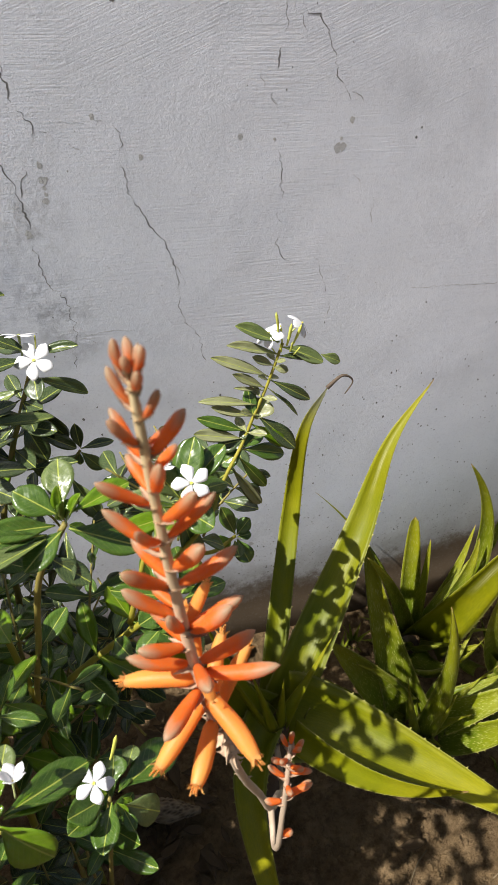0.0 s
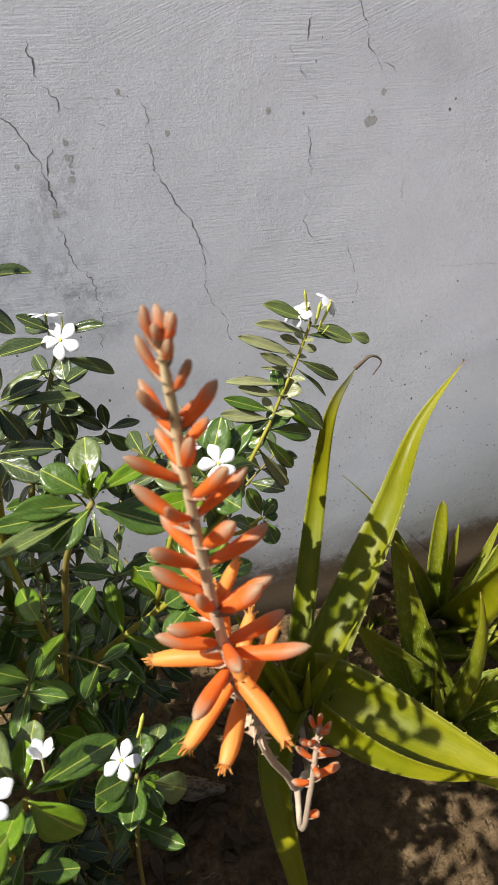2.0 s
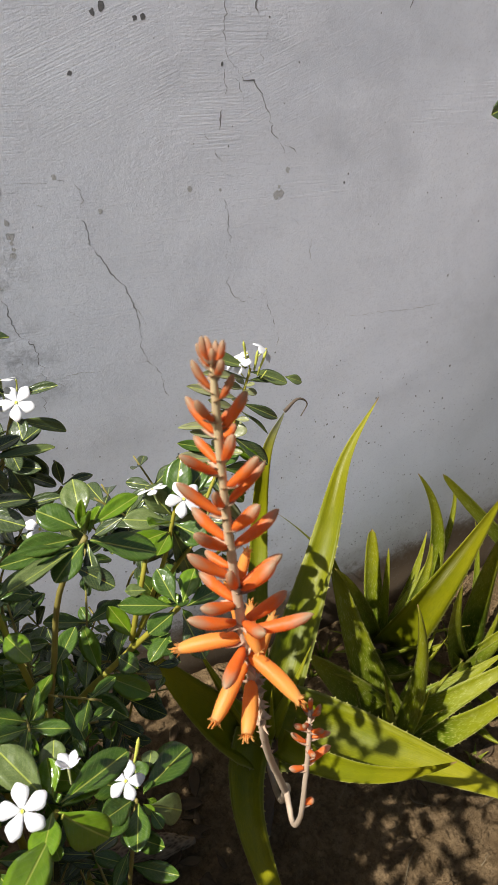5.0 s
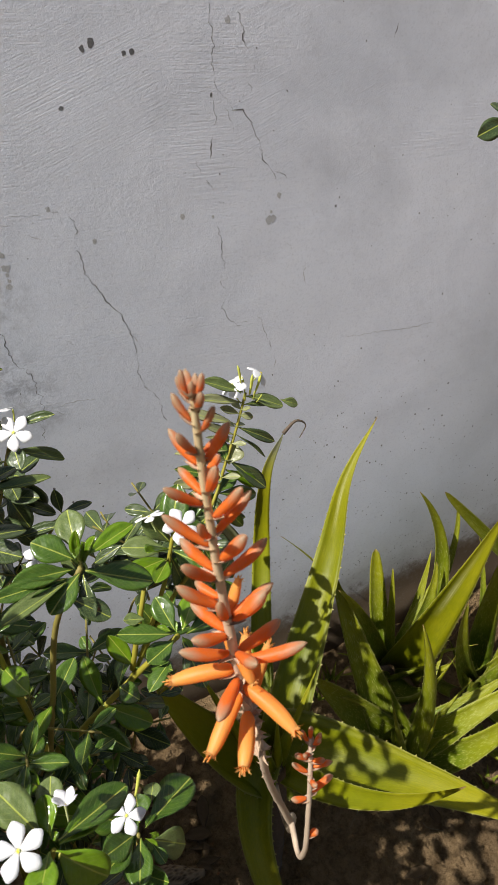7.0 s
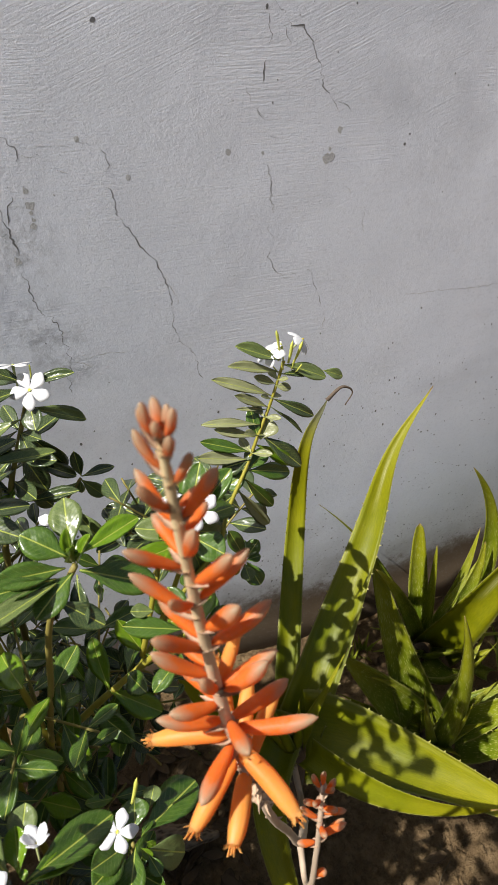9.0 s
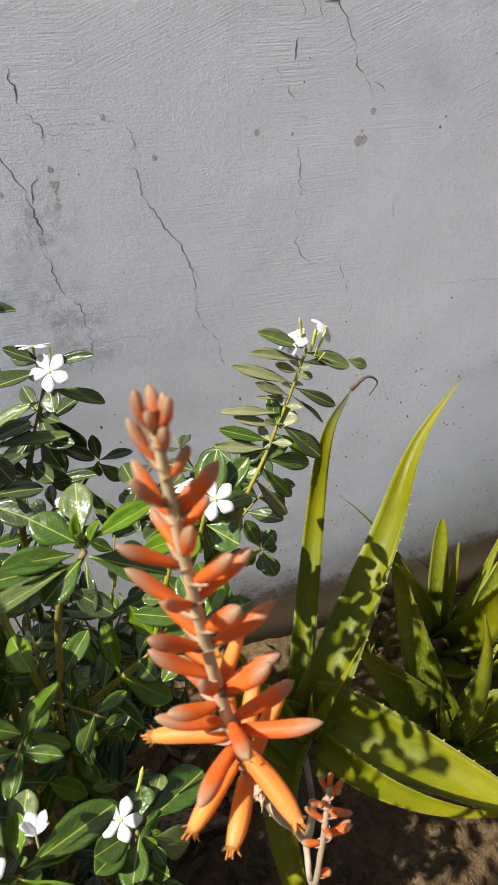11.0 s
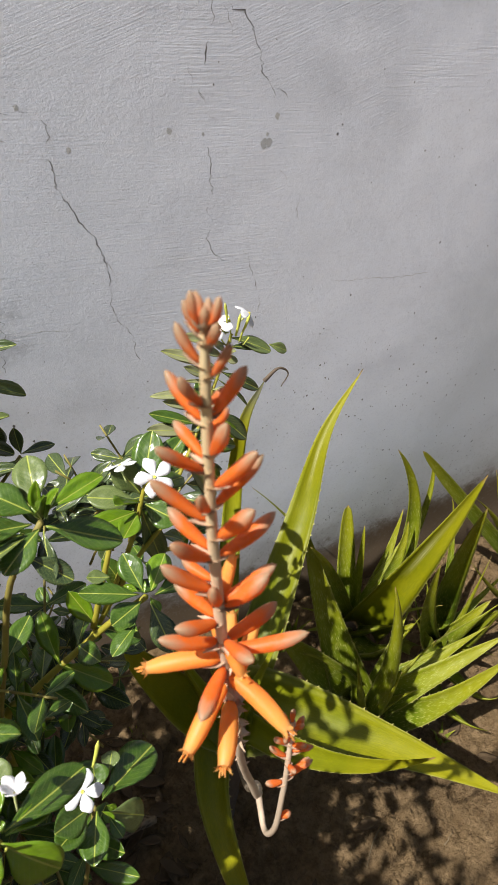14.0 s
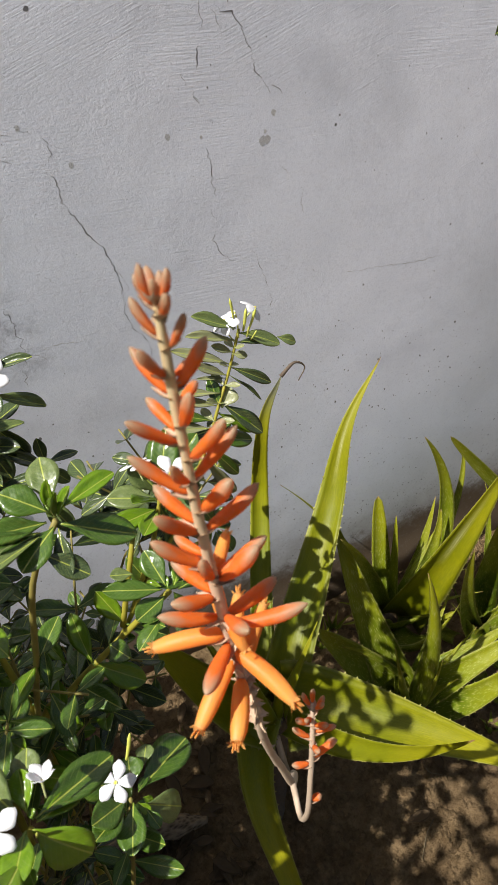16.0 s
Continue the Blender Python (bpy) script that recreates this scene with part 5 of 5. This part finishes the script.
LC2 = [
    ((0.082, 0.417, 0.66), (0.075, 0.441, 0.677), 0.019, LEAF),
    ((0.088, 0.416, 0.658), (0.106, 0.437, 0.669), 0.019, LEAF_FRESH),
    ((0.079, 0.415, 0.659), (0.039, 0.422, 0.671), 0.016, LEAF),
    ((0.079, 0.411, 0.656), (0.054, 0.399, 0.655), 0.019, LEAF),
    ((0.085, 0.408, 0.654), (0.091, 0.376, 0.634), 0.020, LEAF_SHADED),
    ((0.09, 0.413, 0.656), (0.124, 0.422, 0.655), 0.017, LEAF),
    ((0.079, 0.417, 0.66), (0.07, 0.422, 0.665), 0.006, LEAF_FRESH),
    ((0.083, 0.415, 0.659), (0.083, 0.424, 0.664), 0.006, LEAF_FRESH),
    ((0.086, 0.412, 0.656), (0.09, 0.402, 0.649), 0.008, LEAF_FRESH),
    ((0.071, 0.398, 0.65), (0.049, 0.383, 0.647), 0.014, LEAF),
    ((0.062, 0.428, 0.671), (0.046, 0.43, 0.675), 0.011, LEAF_DUSTY)]
LC3 = [
    ((0.156, 0.505, 0.610), (0.144, 0.515, 0.639), 0.015),
    ((0.157, 0.505, 0.609), (0.171, 0.510, 0.622), 0.015),
    ((0.158, 0.505, 0.603), (0.166, 0.490, 0.585), 0.018),
    ((0.153, 0.505, 0.605), (0.137, 0.500, 0.604), 0.017),
    ((0.158, 0.505, 0.606), (0.171, 0.505, 0.608), 0.011),
    ((0.155, 0.506, 0.611), (0.159, 0.520, 0.617), 0.010),
    ((0.155, 0.503, 0.604), (0.156, 0.490, 0.596), 0.014)]
PD = [
    ((0.024, 0.325, 0.579), (0.067, 0.354, 0.563), 0.028, LEAF),
    ((0.017, 0.317, 0.582), (0.007, 0.287, 0.583), 0.020, LEAF),
    ((0.013, 0.319, 0.586), (-0.01, 0.306, 0.601), 0.020, LEAF),
    ((0.019, 0.327, 0.583), (0.022, 0.345, 0.589), 0.021, LEAF),
    ((0.011, 0.326, 0.589), (-0.01, 0.333, 0.607), 0.021, LEAF),
    ((0.011, 0.315, 0.586), (-0.01, 0.298, 0.6), 0.019, LEAF),
    ((0.025, 0.316, 0.574), (0.051, 0.312, 0.552), 0.022, LEAF_DUSTY),
    ((0.024, 0.32, 0.577), (0.03, 0.317, 0.571), 0.006, LEAF_FRESH),
    ((0.02, 0.317, 0.579), (0.026, 0.311, 0.572), 0.007, LEAF_FRESH),
    ((0.024, 0.313, 0.574), (0.029, 0.301, 0.567), 0.010, LEAF),
    ((0.022, 0.323, 0.58), (0.031, 0.333, 0.577), 0.007, LEAF),
    ((0.015, 0.322, 0.585), (0.008, 0.321, 0.59), 0.008, LEAF_FRESH),
    ((0.031, 0.339, 0.58), (0.037, 0.352, 0.582), 0.014, LEAF_DUSTY)]
P5 = [
    ((-0.036, 0.274, 0.714), (-0.054, 0.298, 0.735), 0.020, LEAF_DUSTY),
    ((-0.032, 0.274, 0.711), (-0.031, 0.293, 0.717), 0.014, LEAF_FRESH),
    ((-0.031, 0.282, 0.712), (-0.026, 0.302, 0.718), 0.015, LEAF_DUSTY),
    ((-0.029, 0.27, 0.707), (-0.006, 0.282, 0.694), 0.010, LEAF_FRESH),
    ((-0.029, 0.272, 0.707), (0.011, 0.295, 0.689), 0.019, LEAF),
    ((-0.031, 0.267, 0.708), (-0.01, 0.251, 0.685), 0.023, LEAF_FRESH),
    ((-0.034, 0.267, 0.71), (-0.043, 0.244, 0.715), 0.017, LEAF_FRESH),
    ((-0.037, 0.256, 0.71), (-0.056, 0.222, 0.733), 0.021, LEAF_FRESH),
    ((-0.036, 0.252, 0.709), (-0.035, 0.244, 0.708), 0.008, LEAF_FRESH),
    ((-0.03, 0.271, 0.708), (-0.03, 0.276, 0.71), 0.005, LEAF_FRESH)]
PE = [
    ((-0.031, 0.500, 0.868), (0.004, 0.510, 0.863), 0.011),
    ((-0.035, 0.500, 0.856), (-0.011, 0.490, 0.834), 0.013),
    ((-0.038, 0.500, 0.837), (-0.031, 0.480, 0.799), 0.019),
    ((-0.032, 0.490, 0.785), (-0.003, 0.500, 0.790), 0.012),
    ((-0.032, 0.490, 0.785), (-0.051, 0.500, 0.797), 0.015),
    ((-0.032, 0.490, 0.781), (0.019, 0.500, 0.771), 0.011),
    ((-0.034, 0.490, 0.781), (-0.021, 0.480, 0.758), 0.016),
    ((-0.035, 0.490, 0.781), (-0.043, 0.470, 0.765), 0.015),
    ((-0.041, 0.490, 0.741), (-0.005, 0.500, 0.734), 0.016),
    ((-0.044, 0.490, 0.736), (-0.014, 0.470, 0.731), 0.019),
    ((-0.045, 0.495, 0.742), (-0.025, 0.510, 0.751), 0.013)]

# the shrub by the wall, with two white flowers at its top
wall_shrub = shrub((-0.05, 0.60), "slim periwinkle close to the wall with white flowers, leaves coloured as in shade")
stem(wall_shrub, [foot(-0.05, 0.60), (-0.062, 0.605, 0.25), (-0.055, 0.62, 0.54), (-0.035, 0.645, 0.621), (-0.018, 0.652, 0.668), (0.003, 0.66, 0.722)], 0.0042, 0.0017, STEM_OLD)
stem(wall_shrub, [(-0.052, 0.625, 0.55), (0.0, 0.64, 0.585), (0.032, 0.647, 0.62)], 0.0022, 0.0013, STEM_OLD)
leaves_of(wall_shrub, PF1, 11, 0.0, 0.15, usual=LEAF_SHADED)
leaves_of(wall_shrub, PF1B, 12, 0.05, 0.15, usual=LEAF_SHADED)
leafy(wall_shrub, (-0.036, 0.645, 0.615), (-0.010, 0.655, 0.690), 6, 0.060, 19, LEAF_SHADED, 1.3)
leafy(wall_shrub, (-0.06, 0.61, 0.30), (-0.045, 0.63, 0.58), 6, 0.06, 13, LEAF)
shrub_flower(wall_shrub, (0.005, 0.652, 0.728), 0.0185, (-0.35, -0.75, 0.65), 0.4)
shrub_flower(wall_shrub, (-0.005, 0.672, 0.744), 0.018, (0, 0.45, 0.9), 0.2)
shrub_flower(wall_shrub, (0.0, 0.598, 0.612), 0.0175, (-0.35, -0.6, 0.75), 0.9)
bud(wall_shrub, (0.008, 0.66, 0.735), (0.1, 0.05, 1), 0.014)

# the broad shrub in the middle, leaning over the aloes
mid_shrub = shrub((-0.02, 0.46), "spreading periwinkle with glossy green leaves and white flowers")
stem(mid_shrub, [foot(-0.03, 0.46), (-0.036, 0.45, 0.30), (-0.029, 0.435, 0.52), (-0.005, 0.44, 0.545), (0.055, 0.445, 0.590), (0.083, 0.413, 0.657)], 0.0038, 0.0020)
stem(mid_shrub, [(0.045, 0.449, 0.575), (0.09, 0.465, 0.635), (0.125, 0.48, 0.662), (0.142, 0.51, 0.666), (0.169, 0.54, 0.683), (0.183, 0.55, 0.707), (0.198, 0.56, 0.733), (0.211, 0.566, 0.768)], 0.0019, 0.0011)
leafy(mid_shrub, (0.172, 0.541, 0.688), (0.208, 0.565, 0.760), 5, 0.022, 29, LEAF_GREY)
stem(mid_shrub, [(0.06, 0.452, 0.60), (0.09, 0.47, 0.655), (0.104, 0.48, 0.695), (0.108, 0.474, 0.71)], 0.0021, 0.0013)
stem(mid_shrub, [(0.05, 0.45, 0.59), (0.068, 0.46, 0.655), (0.081, 0.48, 0.68)], 0.0024, 0.0014)
stem(mid_shrub, [(0.10, 0.47, 0.645), (0.13, 0.49, 0.61), (0.156, 0.505, 0.608)], 0.0022, 0.0013)
leaves_of(mid_shrub, PF3, 21, up=(-0.30, -0.60, 0.80))
for rows, seed, fresh, dusty in ((PF2, 23, 0.25, 0.35), (LC2, 24, 0.45, 0.1), (LC3, 25, 0.1, 0.1)):
    leaves_of(mid_shrub, rows, seed, fresh, dusty)
shrub_flower(mid_shrub, (0.109, 0.468, 0.718), 0.0155, (-0.1, -0.75, 0.65), 0.25)
shrub_flower(mid_shrub, (0.088, 0.485, 0.722), 0.013, (-0.2, 0.45, 0.9), 0.5)
shrub_flower(mid_shrub, (0.200, 0.572, 0.776), 0.0140, (-0.55, -0.1, 0.7), 0.1, -0.35)
shrub_flower(mid_shrub, (0.231, 0.575, 0.780), 0.0135, (0.6, -0.2, 0.7), 0.8, -0.35)
bud(mid_shrub, (0.207, 0.568, 0.778), (-0.15, 0, 1), 0.019)
bud(mid_shrub, (0.215, 0.566, 0.765), (0.1, -0.1, 1), 0.022)
bud(mid_shrub, (0.221, 0.567, 0.765), (0.3, -0.1, 1), 0.020)
bud(mid_shrub, (0.209, 0.562, 0.762), (-0.3, -0.4, 1), 0.012)
bud(mid_shrub, (0.212, 0.570, 0.766), (-0.1, 0.2, 1), 0.016)
bud(mid_shrub, (0.220, 0.561, 0.758), (0.4, -0.4, 1), 0.011)
bud(mid_shrub, (0.206, 0.566, 0.757), (-0.6, -0.1, 1), 0.010)
bud(mid_shrub, (0.217, 0.563, 0.760), (0.0, -0.4, 1), 0.014)
leafy(mid_shrub, (-0.033, 0.45, 0.16), (-0.03, 0.44, 0.50), 6, 0.055, 26, LEAF)
leafy(mid_shrub, (-0.005, 0.44, 0.545), (0.06, 0.45, 0.60), 4, 0.05, 27)
leafy(mid_shrub, (0.055, 0.45, 0.583), (0.125, 0.48, 0.655), 4, 0.045, 28)

# the shrub with the broad rosette of leaves
rosette_shrub = shrub((-0.04, 0.42), "periwinkle with a broad whorl of large shiny leaves")
stem(rosette_shrub, [foot(-0.045, 0.43), (-0.042, 0.425, 0.30), (-0.034, 0.42, 0.523), (-0.016, 0.41, 0.646), (-0.003, 0.40, 0.725), (0.019, 0.392, 0.776)], 0.0028, 0.0016, STEM_OLD)
stem(rosette_shrub, [(-0.03, 0.417, 0.56), (-0.045, 0.44, 0.66), (-0.05, 0.45, 0.72)], 0.0026, 0.0014)
leaves_of(rosette_shrub, LC, 31, 0.10, 0.40, (-0.32, -0.45, 0.9))
leaves_of(rosette_shrub, LCY, 34, 1.0, 0.0)
leafy(rosette_shrub, (-0.04, 0.42, 0.34), (-0.016, 0.41, 0.66), 6, 0.05, 32)
leafy(rosette_shrub, (-0.045, 0.44, 0.64), (-0.052, 0.45, 0.73), 3, 0.045, 33)

# the low shrub at the front
front_shrub = shrub((0.0, 0.34), "low periwinkle with white flowers at the front of the bed")
stem(front_shrub, [foot(-0.01, 0.36), (-0.004, 0.35, 0.30), (0.009, 0.33, 0.49), (0.016, 0.318, 0.586)], 0.0024, 0.0013, STEM_OLD)
leaves_of(front_shrub, PD, 41, 0.45, 0.05)
leafy(front_shrub, (0.004, 0.34, 0.43), (0.011, 0.328, 0.555), 4, 0.042, 42, LEAF)
shrub_flower(front_shrub, (0.010, 0.310, 0.631), 0.0125, (-0.05, -0.5, 0.85), 0.75)
bud(front_shrub, (0.0205, 0.3345, 0.605), (0.35, 0.3, 1), 0.021)
bright_shrub = shrub((-0.05, 0.28), "leafy periwinkle with large bright leaves and a wide white flower")
stem(bright_shrub, [foot(-0.11, 0.31), (-0.10, 0.30, 0.35), (-0.062, 0.285, 0.60), (-0.032, 0.268, 0.707)], 0.0026, 0.0014)
leaves_of(bright_shrub, P5, 51, 0.9, 0.0, (-0.30, -0.40, 0.9))
leafy(bright_shrub, (-0.08, 0.295, 0.45), (-0.05, 0.28, 0.63), 4, 0.045, 52)
shrub_flower(bright_shrub, (-0.0468, 0.267, 0.7225), 0.0135, (-0.1, -0.55, 0.85), 1.25)
shrub_flower(bright_shrub, (-0.0214, 0.279, 0.7235), 0.0092, (0.05, 0.35, 0.9), 0.5, 0.75)
bud(bright_shrub, (-0.0305, 0.264, 0.706), (0.2, -0.3, 1), 0.010)

# the tall shrub at the end of the bed
edge_shrub = shrub((-0.09, 0.50), "tall periwinkle with white flowers and long leaves coloured as in shade")
stem(edge_shrub, [foot(-0.10, 0.50), (-0.09, 0.50, 0.4), (-0.05, 0.495, 0.72), (-0.042, 0.498, 0.80), (-0.035, 0.50, 0.875)], 0.0045, 0.0018)
leaves_of(edge_shrub, PE, 61, 0.05, 0.15, usual=LEAF_SHADED)
leafy(edge_shrub, (-0.085, 0.50, 0.45), (-0.05, 0.495, 0.72), 6, 0.055, 62)
shrub_flower(edge_shrub, (-0.020, 0.497, 0.884), 0.012, (0.7, -0.4, 0.5), 0.3, -0.2)
shrub_flower(edge_shrub, (-0.044, 0.478, 0.794), 0.0125, (0.3, -0.7, 0.6), 0.5)

# the taller shrubs along the bed, whose shade falls on the soil and the low leaves
for k, (x, y, h) in enumerate(((-0.31, 0.10, 0.72), (-0.31, 0.17, 0.80), (-0.31, 0.27, 0.82), (-0.30, 0.34, 0.90), (-0.29, 0.41, 0.93), (-0.31, 0.47, 1.00), (-0.31, 0.52, 1.06), (-0.30, 0.575, 0.66), (-0.49, -0.02, 1.42), (-0.50, 0.09, 1.24), (-0.49, 0.20, 1.24), (-0.48, 0.33, 1.34))):
    tall = shrub((x, y), "tall bushy periwinkle with dark glossy leaves further along the bed")
    r = random.Random(80 + k)
    for j in range(6):
        a = 2 * math.pi * j / 6 + r.uniform(-0.3, 0.3)
        top = (x + 0.085 * math.cos(a), y + 0.075 * math.sin(a), h * r.uniform(0.86, 1.02))
        low = (x + 0.05 * math.cos(a), y + 0.05 * math.sin(a), h * 0.22)
        stem(tall, [foot(x, y), low, top], 0.005, 0.0016)
        leafy(tall, low, top, 10, 0.075, 90 + 6 * k + j, LEAF)

# slender ones added out of view, their top tufts placed to block the sun
for k, (x, y, h, count) in enumerate(((-0.155, 0.395, 0.815, 2), (-0.150, 0.352, 0.870, 2), (-0.160, 0.310, 0.930, 2), (-0.17, 0.205, 0.83, 3), (-0.20, 0.165, 0.86, 3))):
    slim = shrub((x, y), "added slender periwinkle out of view, bare-stemmed, its leafy top shading the bed")
    stem(slim, [foot(x, y), (x - 0.01, y, h * 0.5), (x, y, h - 0.04), (x + 0.01, y, h)], 0.004, 0.0014, STEM_OLD)
    leafy(slim, (x, y, h - 0.035), (x + 0.01, y, h), count, 0.046, 190 + k, LEAF)

# fuller growth low in the shrubs, mostly with shade put into its colour
undergrowth(mid_shrub, (-0.06, 0.42, 0.30), (0.03, 0.50, 0.58), 11, 0.043, 3)
undergrowth(mid_shrub, (0.01, 0.47, 0.42), (0.06, 0.50, 0.52), 5, 0.040, 4, LEAF_SHADED)
undergrowth(wall_shrub, (-0.10, 0.57, 0.35), (-0.01, 0.64, 0.60), 7, 0.045, 5, LEAF_SHADED)
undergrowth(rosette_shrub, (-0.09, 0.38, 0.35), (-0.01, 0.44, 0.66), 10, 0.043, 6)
undergrowth(front_shrub, (-0.05, 0.30, 0.25), (0.0, 0.37, 0.50), 5, 0.045, 7, LEAF_SHADED)
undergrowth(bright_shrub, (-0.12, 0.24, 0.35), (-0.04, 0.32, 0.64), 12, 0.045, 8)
undergrowth(bright_shrub, (-0.22, 0.20, 0.40), (-0.10, 0.36, 0.56), 12, 0.052, 10, LEAF_SHADED)
undergrowth(rosette_shrub, (-0.22, 0.34, 0.42), (-0.08, 0.46, 0.60), 10, 0.052, 12, LEAF_SHADED)
undergrowth(mid_shrub, (-0.03, 0.49, 0.28), (0.05, 0.55, 0.54), 9, 0.045, 14, LEAF_SHADED)
undergrowth(wall_shrub, (-0.08, 0.53, 0.22), (0.0, 0.60, 0.50), 8, 0.045, 15, LEAF_SHADED)
undergrowth(rosette_shrub, (-0.09, 0.36, 0.20), (-0.03, 0.42, 0.36), 7, 0.045, 16, LEAF_SHADED)
# hidden twigs added higher up to cast shade on the tall aloe
undergrowth(mid_shrub, (0.105, 0.555, 0.575), (0.155, 0.58, 0.605), 5, 0.045, 17, LEAF_SHADED)
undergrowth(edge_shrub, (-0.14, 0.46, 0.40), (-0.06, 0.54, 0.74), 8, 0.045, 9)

# more added twigs, placed to shade the tall aloe's upright leaf
undergrowth(mid_shrub, (0.08, 0.585, 0.52), (0.14, 0.625, 0.57), 6, 0.045, 18, LEAF_SHADED)

# a sprig reaching in from the far end
far_sprig = shrub((0.86, 0.60), "slender periwinkle at the far end of the bed, leaves coloured as in shade")
stem(far_sprig, [foot(0.86, 0.60), (0.84, 0.60, 0.5), (0.76, 0.60, 0.85), (0.62, 0.60, 0.97), (0.501, 0.6, 0.981)], 0.0042, 0.0014, STEM_OLD)
shrub_leaf_at(far_sprig, (0.502, 0.6, 0.98), (0.466, 0.6, 0.967), 0.020, LEAF_SHADED, 5, (0.3, -1.0, 0.5))
shrub_leaf_at(far_sprig, (0.503, 0.6, 0.979), (0.482, 0.6, 0.997), 0.014, LEAF_SHADED, 6, (0.6, -0.8, 0.4))
shrub_leaf_at(far_sprig, (0.511, 0.6, 0.985), (0.558, 0.6, 0.963), 0.022, LEAF_SHADED, 7, (0.2, -0.8, 0.6))

# ---- litter on the soil ----


def rest(ob, label, category, group=""):
    WORLD[ob.name] = Matrix()
    return tagged(ob, label, category, group)


rnd = random.Random(9)
CLOD_MESHES = [blob(0.01, 0.8, k * 3.1, 0.6, 3) for k in range(5)]
for me in CLOD_MESHES:
    me.materials.append(SOIL)
SPOTS = [(0.135, 0.647, 0.016), (0.158, 0.625, 0.02), (0.165, 0.612, 0.014), (0.205, 0.70, 0.012), (0.22, 0.735, 0.02), (0.25, 0.755, 0.022), (0.236, 0.74, 0.012), (0.47, 0.70, 0.014), (0.485, 0.695, 0.012), (0.66, 0.73, 0.03)]
SPOTS += [(rnd.uniform(0.0, 0.75), rnd.uniform(0.25, 0.74), rnd.uniform(0.003, 0.007)) for k in range(46)]
for k, (x, y, r) in enumerate(SPOTS):
    ob = new("soil_clod", CLOD_MESHES[k % 5])
    ob.matrix_basis = Matrix.Translation((x, y, soil_height(x, y) + r * 0.38)) @ Euler((rnd.uniform(-0.3, 0.3), rnd.uniform(-0.3, 0.3), rnd.uniform(0, 6))).to_matrix().to_4x4() @ Matrix.Diagonal((100 * r, 100 * r * rnd.uniform(0.7, 1.1), 100 * r * rnd.uniform(0.7, 1), 1))
    rest(ob, "lump of dry pale soil lying on the ground", "soil clod", "soil clods")


def gravel():
    """Crumbs of soil too many to count, in one mesh."""
    rnd = random.Random(3)
    verts, faces = [], []
    for q in range(9000):
        x, y, r = rnd.uniform(-0.1, 0.85), rnd.uniform(0.15, 0.76), 0.0007 + 0.0034 * rnd.random() ** 3
        if q > 5500:
            x, y, r = rnd.uniform(0.1, 0.75), rnd.uniform(0.2, 0.55), 0.0010 + 0.0052 * rnd.random() ** 4
        z, k = soil_height(x, y) + r * 0.4, len(verts)
        for d in ((1, 0, 0), (-1, 0, 0), (0, 1, 0), (0, -1, 0), (0, 0, 1), (0, 0, -1)):
            verts.append((x + d[0] * r * rnd.uniform(0.6, 1.3), y + d[1] * r * rnd.uniform(0.6, 1.3), z + d[2] * r * rnd.uniform(0.5, 1.0)))
        faces += [(k + a, k + b, k + c) for a, b, c in ((0, 2, 4), (2, 1, 4), (1, 3, 4), (3, 0, 4), (2, 0, 5), (1, 2, 5), (3, 1, 5), (0, 3, 5))]
    ob = new("soil_crumbs", mesh_of("soil_crumbs", verts, faces, SOIL, None, False))
    rest(ob, "scattered crumbs of dry soil on the bed", "soil crumbs")
    return tagged(ob, kind="stuff")


gravel()
DEAD_MESHES = [shrub_leaf_mesh(DEAD_LEAF, bow, fold, k) for k, (bow, fold) in enumerate(((-0.25, 0.9), (0.2, 1.2), (-0.1, 0.5)))]
# fallen leaves, packed dark beneath the shrubs to stand in for deeper shade
for k in range(76):
    x, y = (rnd.uniform(-0.05, 0.7), rnd.uniform(0.3, 0.74)) if k < 16 else (rnd.uniform(-0.03, 0.15), rnd.uniform(0.40, 0.68))
    s = rnd.uniform(0.022, 0.05)
    ob = new("fallen_leaf", DEAD_MESHES[k % 3])
    ob.matrix_basis = Matrix.Translation((x, y, soil_height(x, y) + 0.006)) @ Euler((rnd.uniform(-0.4, 0.4), rnd.uniform(-0.3, 0.3), rnd.uniform(0, 6.3))).to_matrix().to_4x4() @ Matrix.Diagonal((s, s * 0.42, s * 0.8, 1))
    rest(ob, "withered brown leaf lying on the soil", "leaf", "fallen leaves")
for k in range(14):
    x, y, a = rnd.uniform(0.0, 0.7), rnd.uniform(0.28, 0.72), rnd.uniform(0, 6.3)
    L = rnd.uniform(0.025, 0.08)
    pts = [(x + math.cos(a) * L * t + 0.004 * math.sin(5 * t + k), y + math.sin(a) * L * t, soil_height(x + math.cos(a) * L * t, y + math.sin(a) * L * t) + 0.003) for t in (0, 0.35, 0.7, 1)]
    verts, faces, uvs = tube(pts, [0.0009, 0.0007, 0.0004], 5, 3)
    rest(new("twig", mesh_of("twig", verts, faces, STRAW, uvs)), "thin dry straw lying on the soil", "twig", "dry twigs")
verts, faces, uvs = tube([(-0.07, 0.505, 0.016), (-0.03, 0.522, 0.024), (0.02, 0.533, 0.03), (0.075, 0.518, 0.026), (0.118, 0.511, 0.016)], [0.012, 0.018, 0.020, 0.016, 0.005], 14, 8, 0.3)
rest(new("log", mesh_of("log", verts, faces, BARK, uvs)), "rough piece of dead branch lying on the soil", "log")
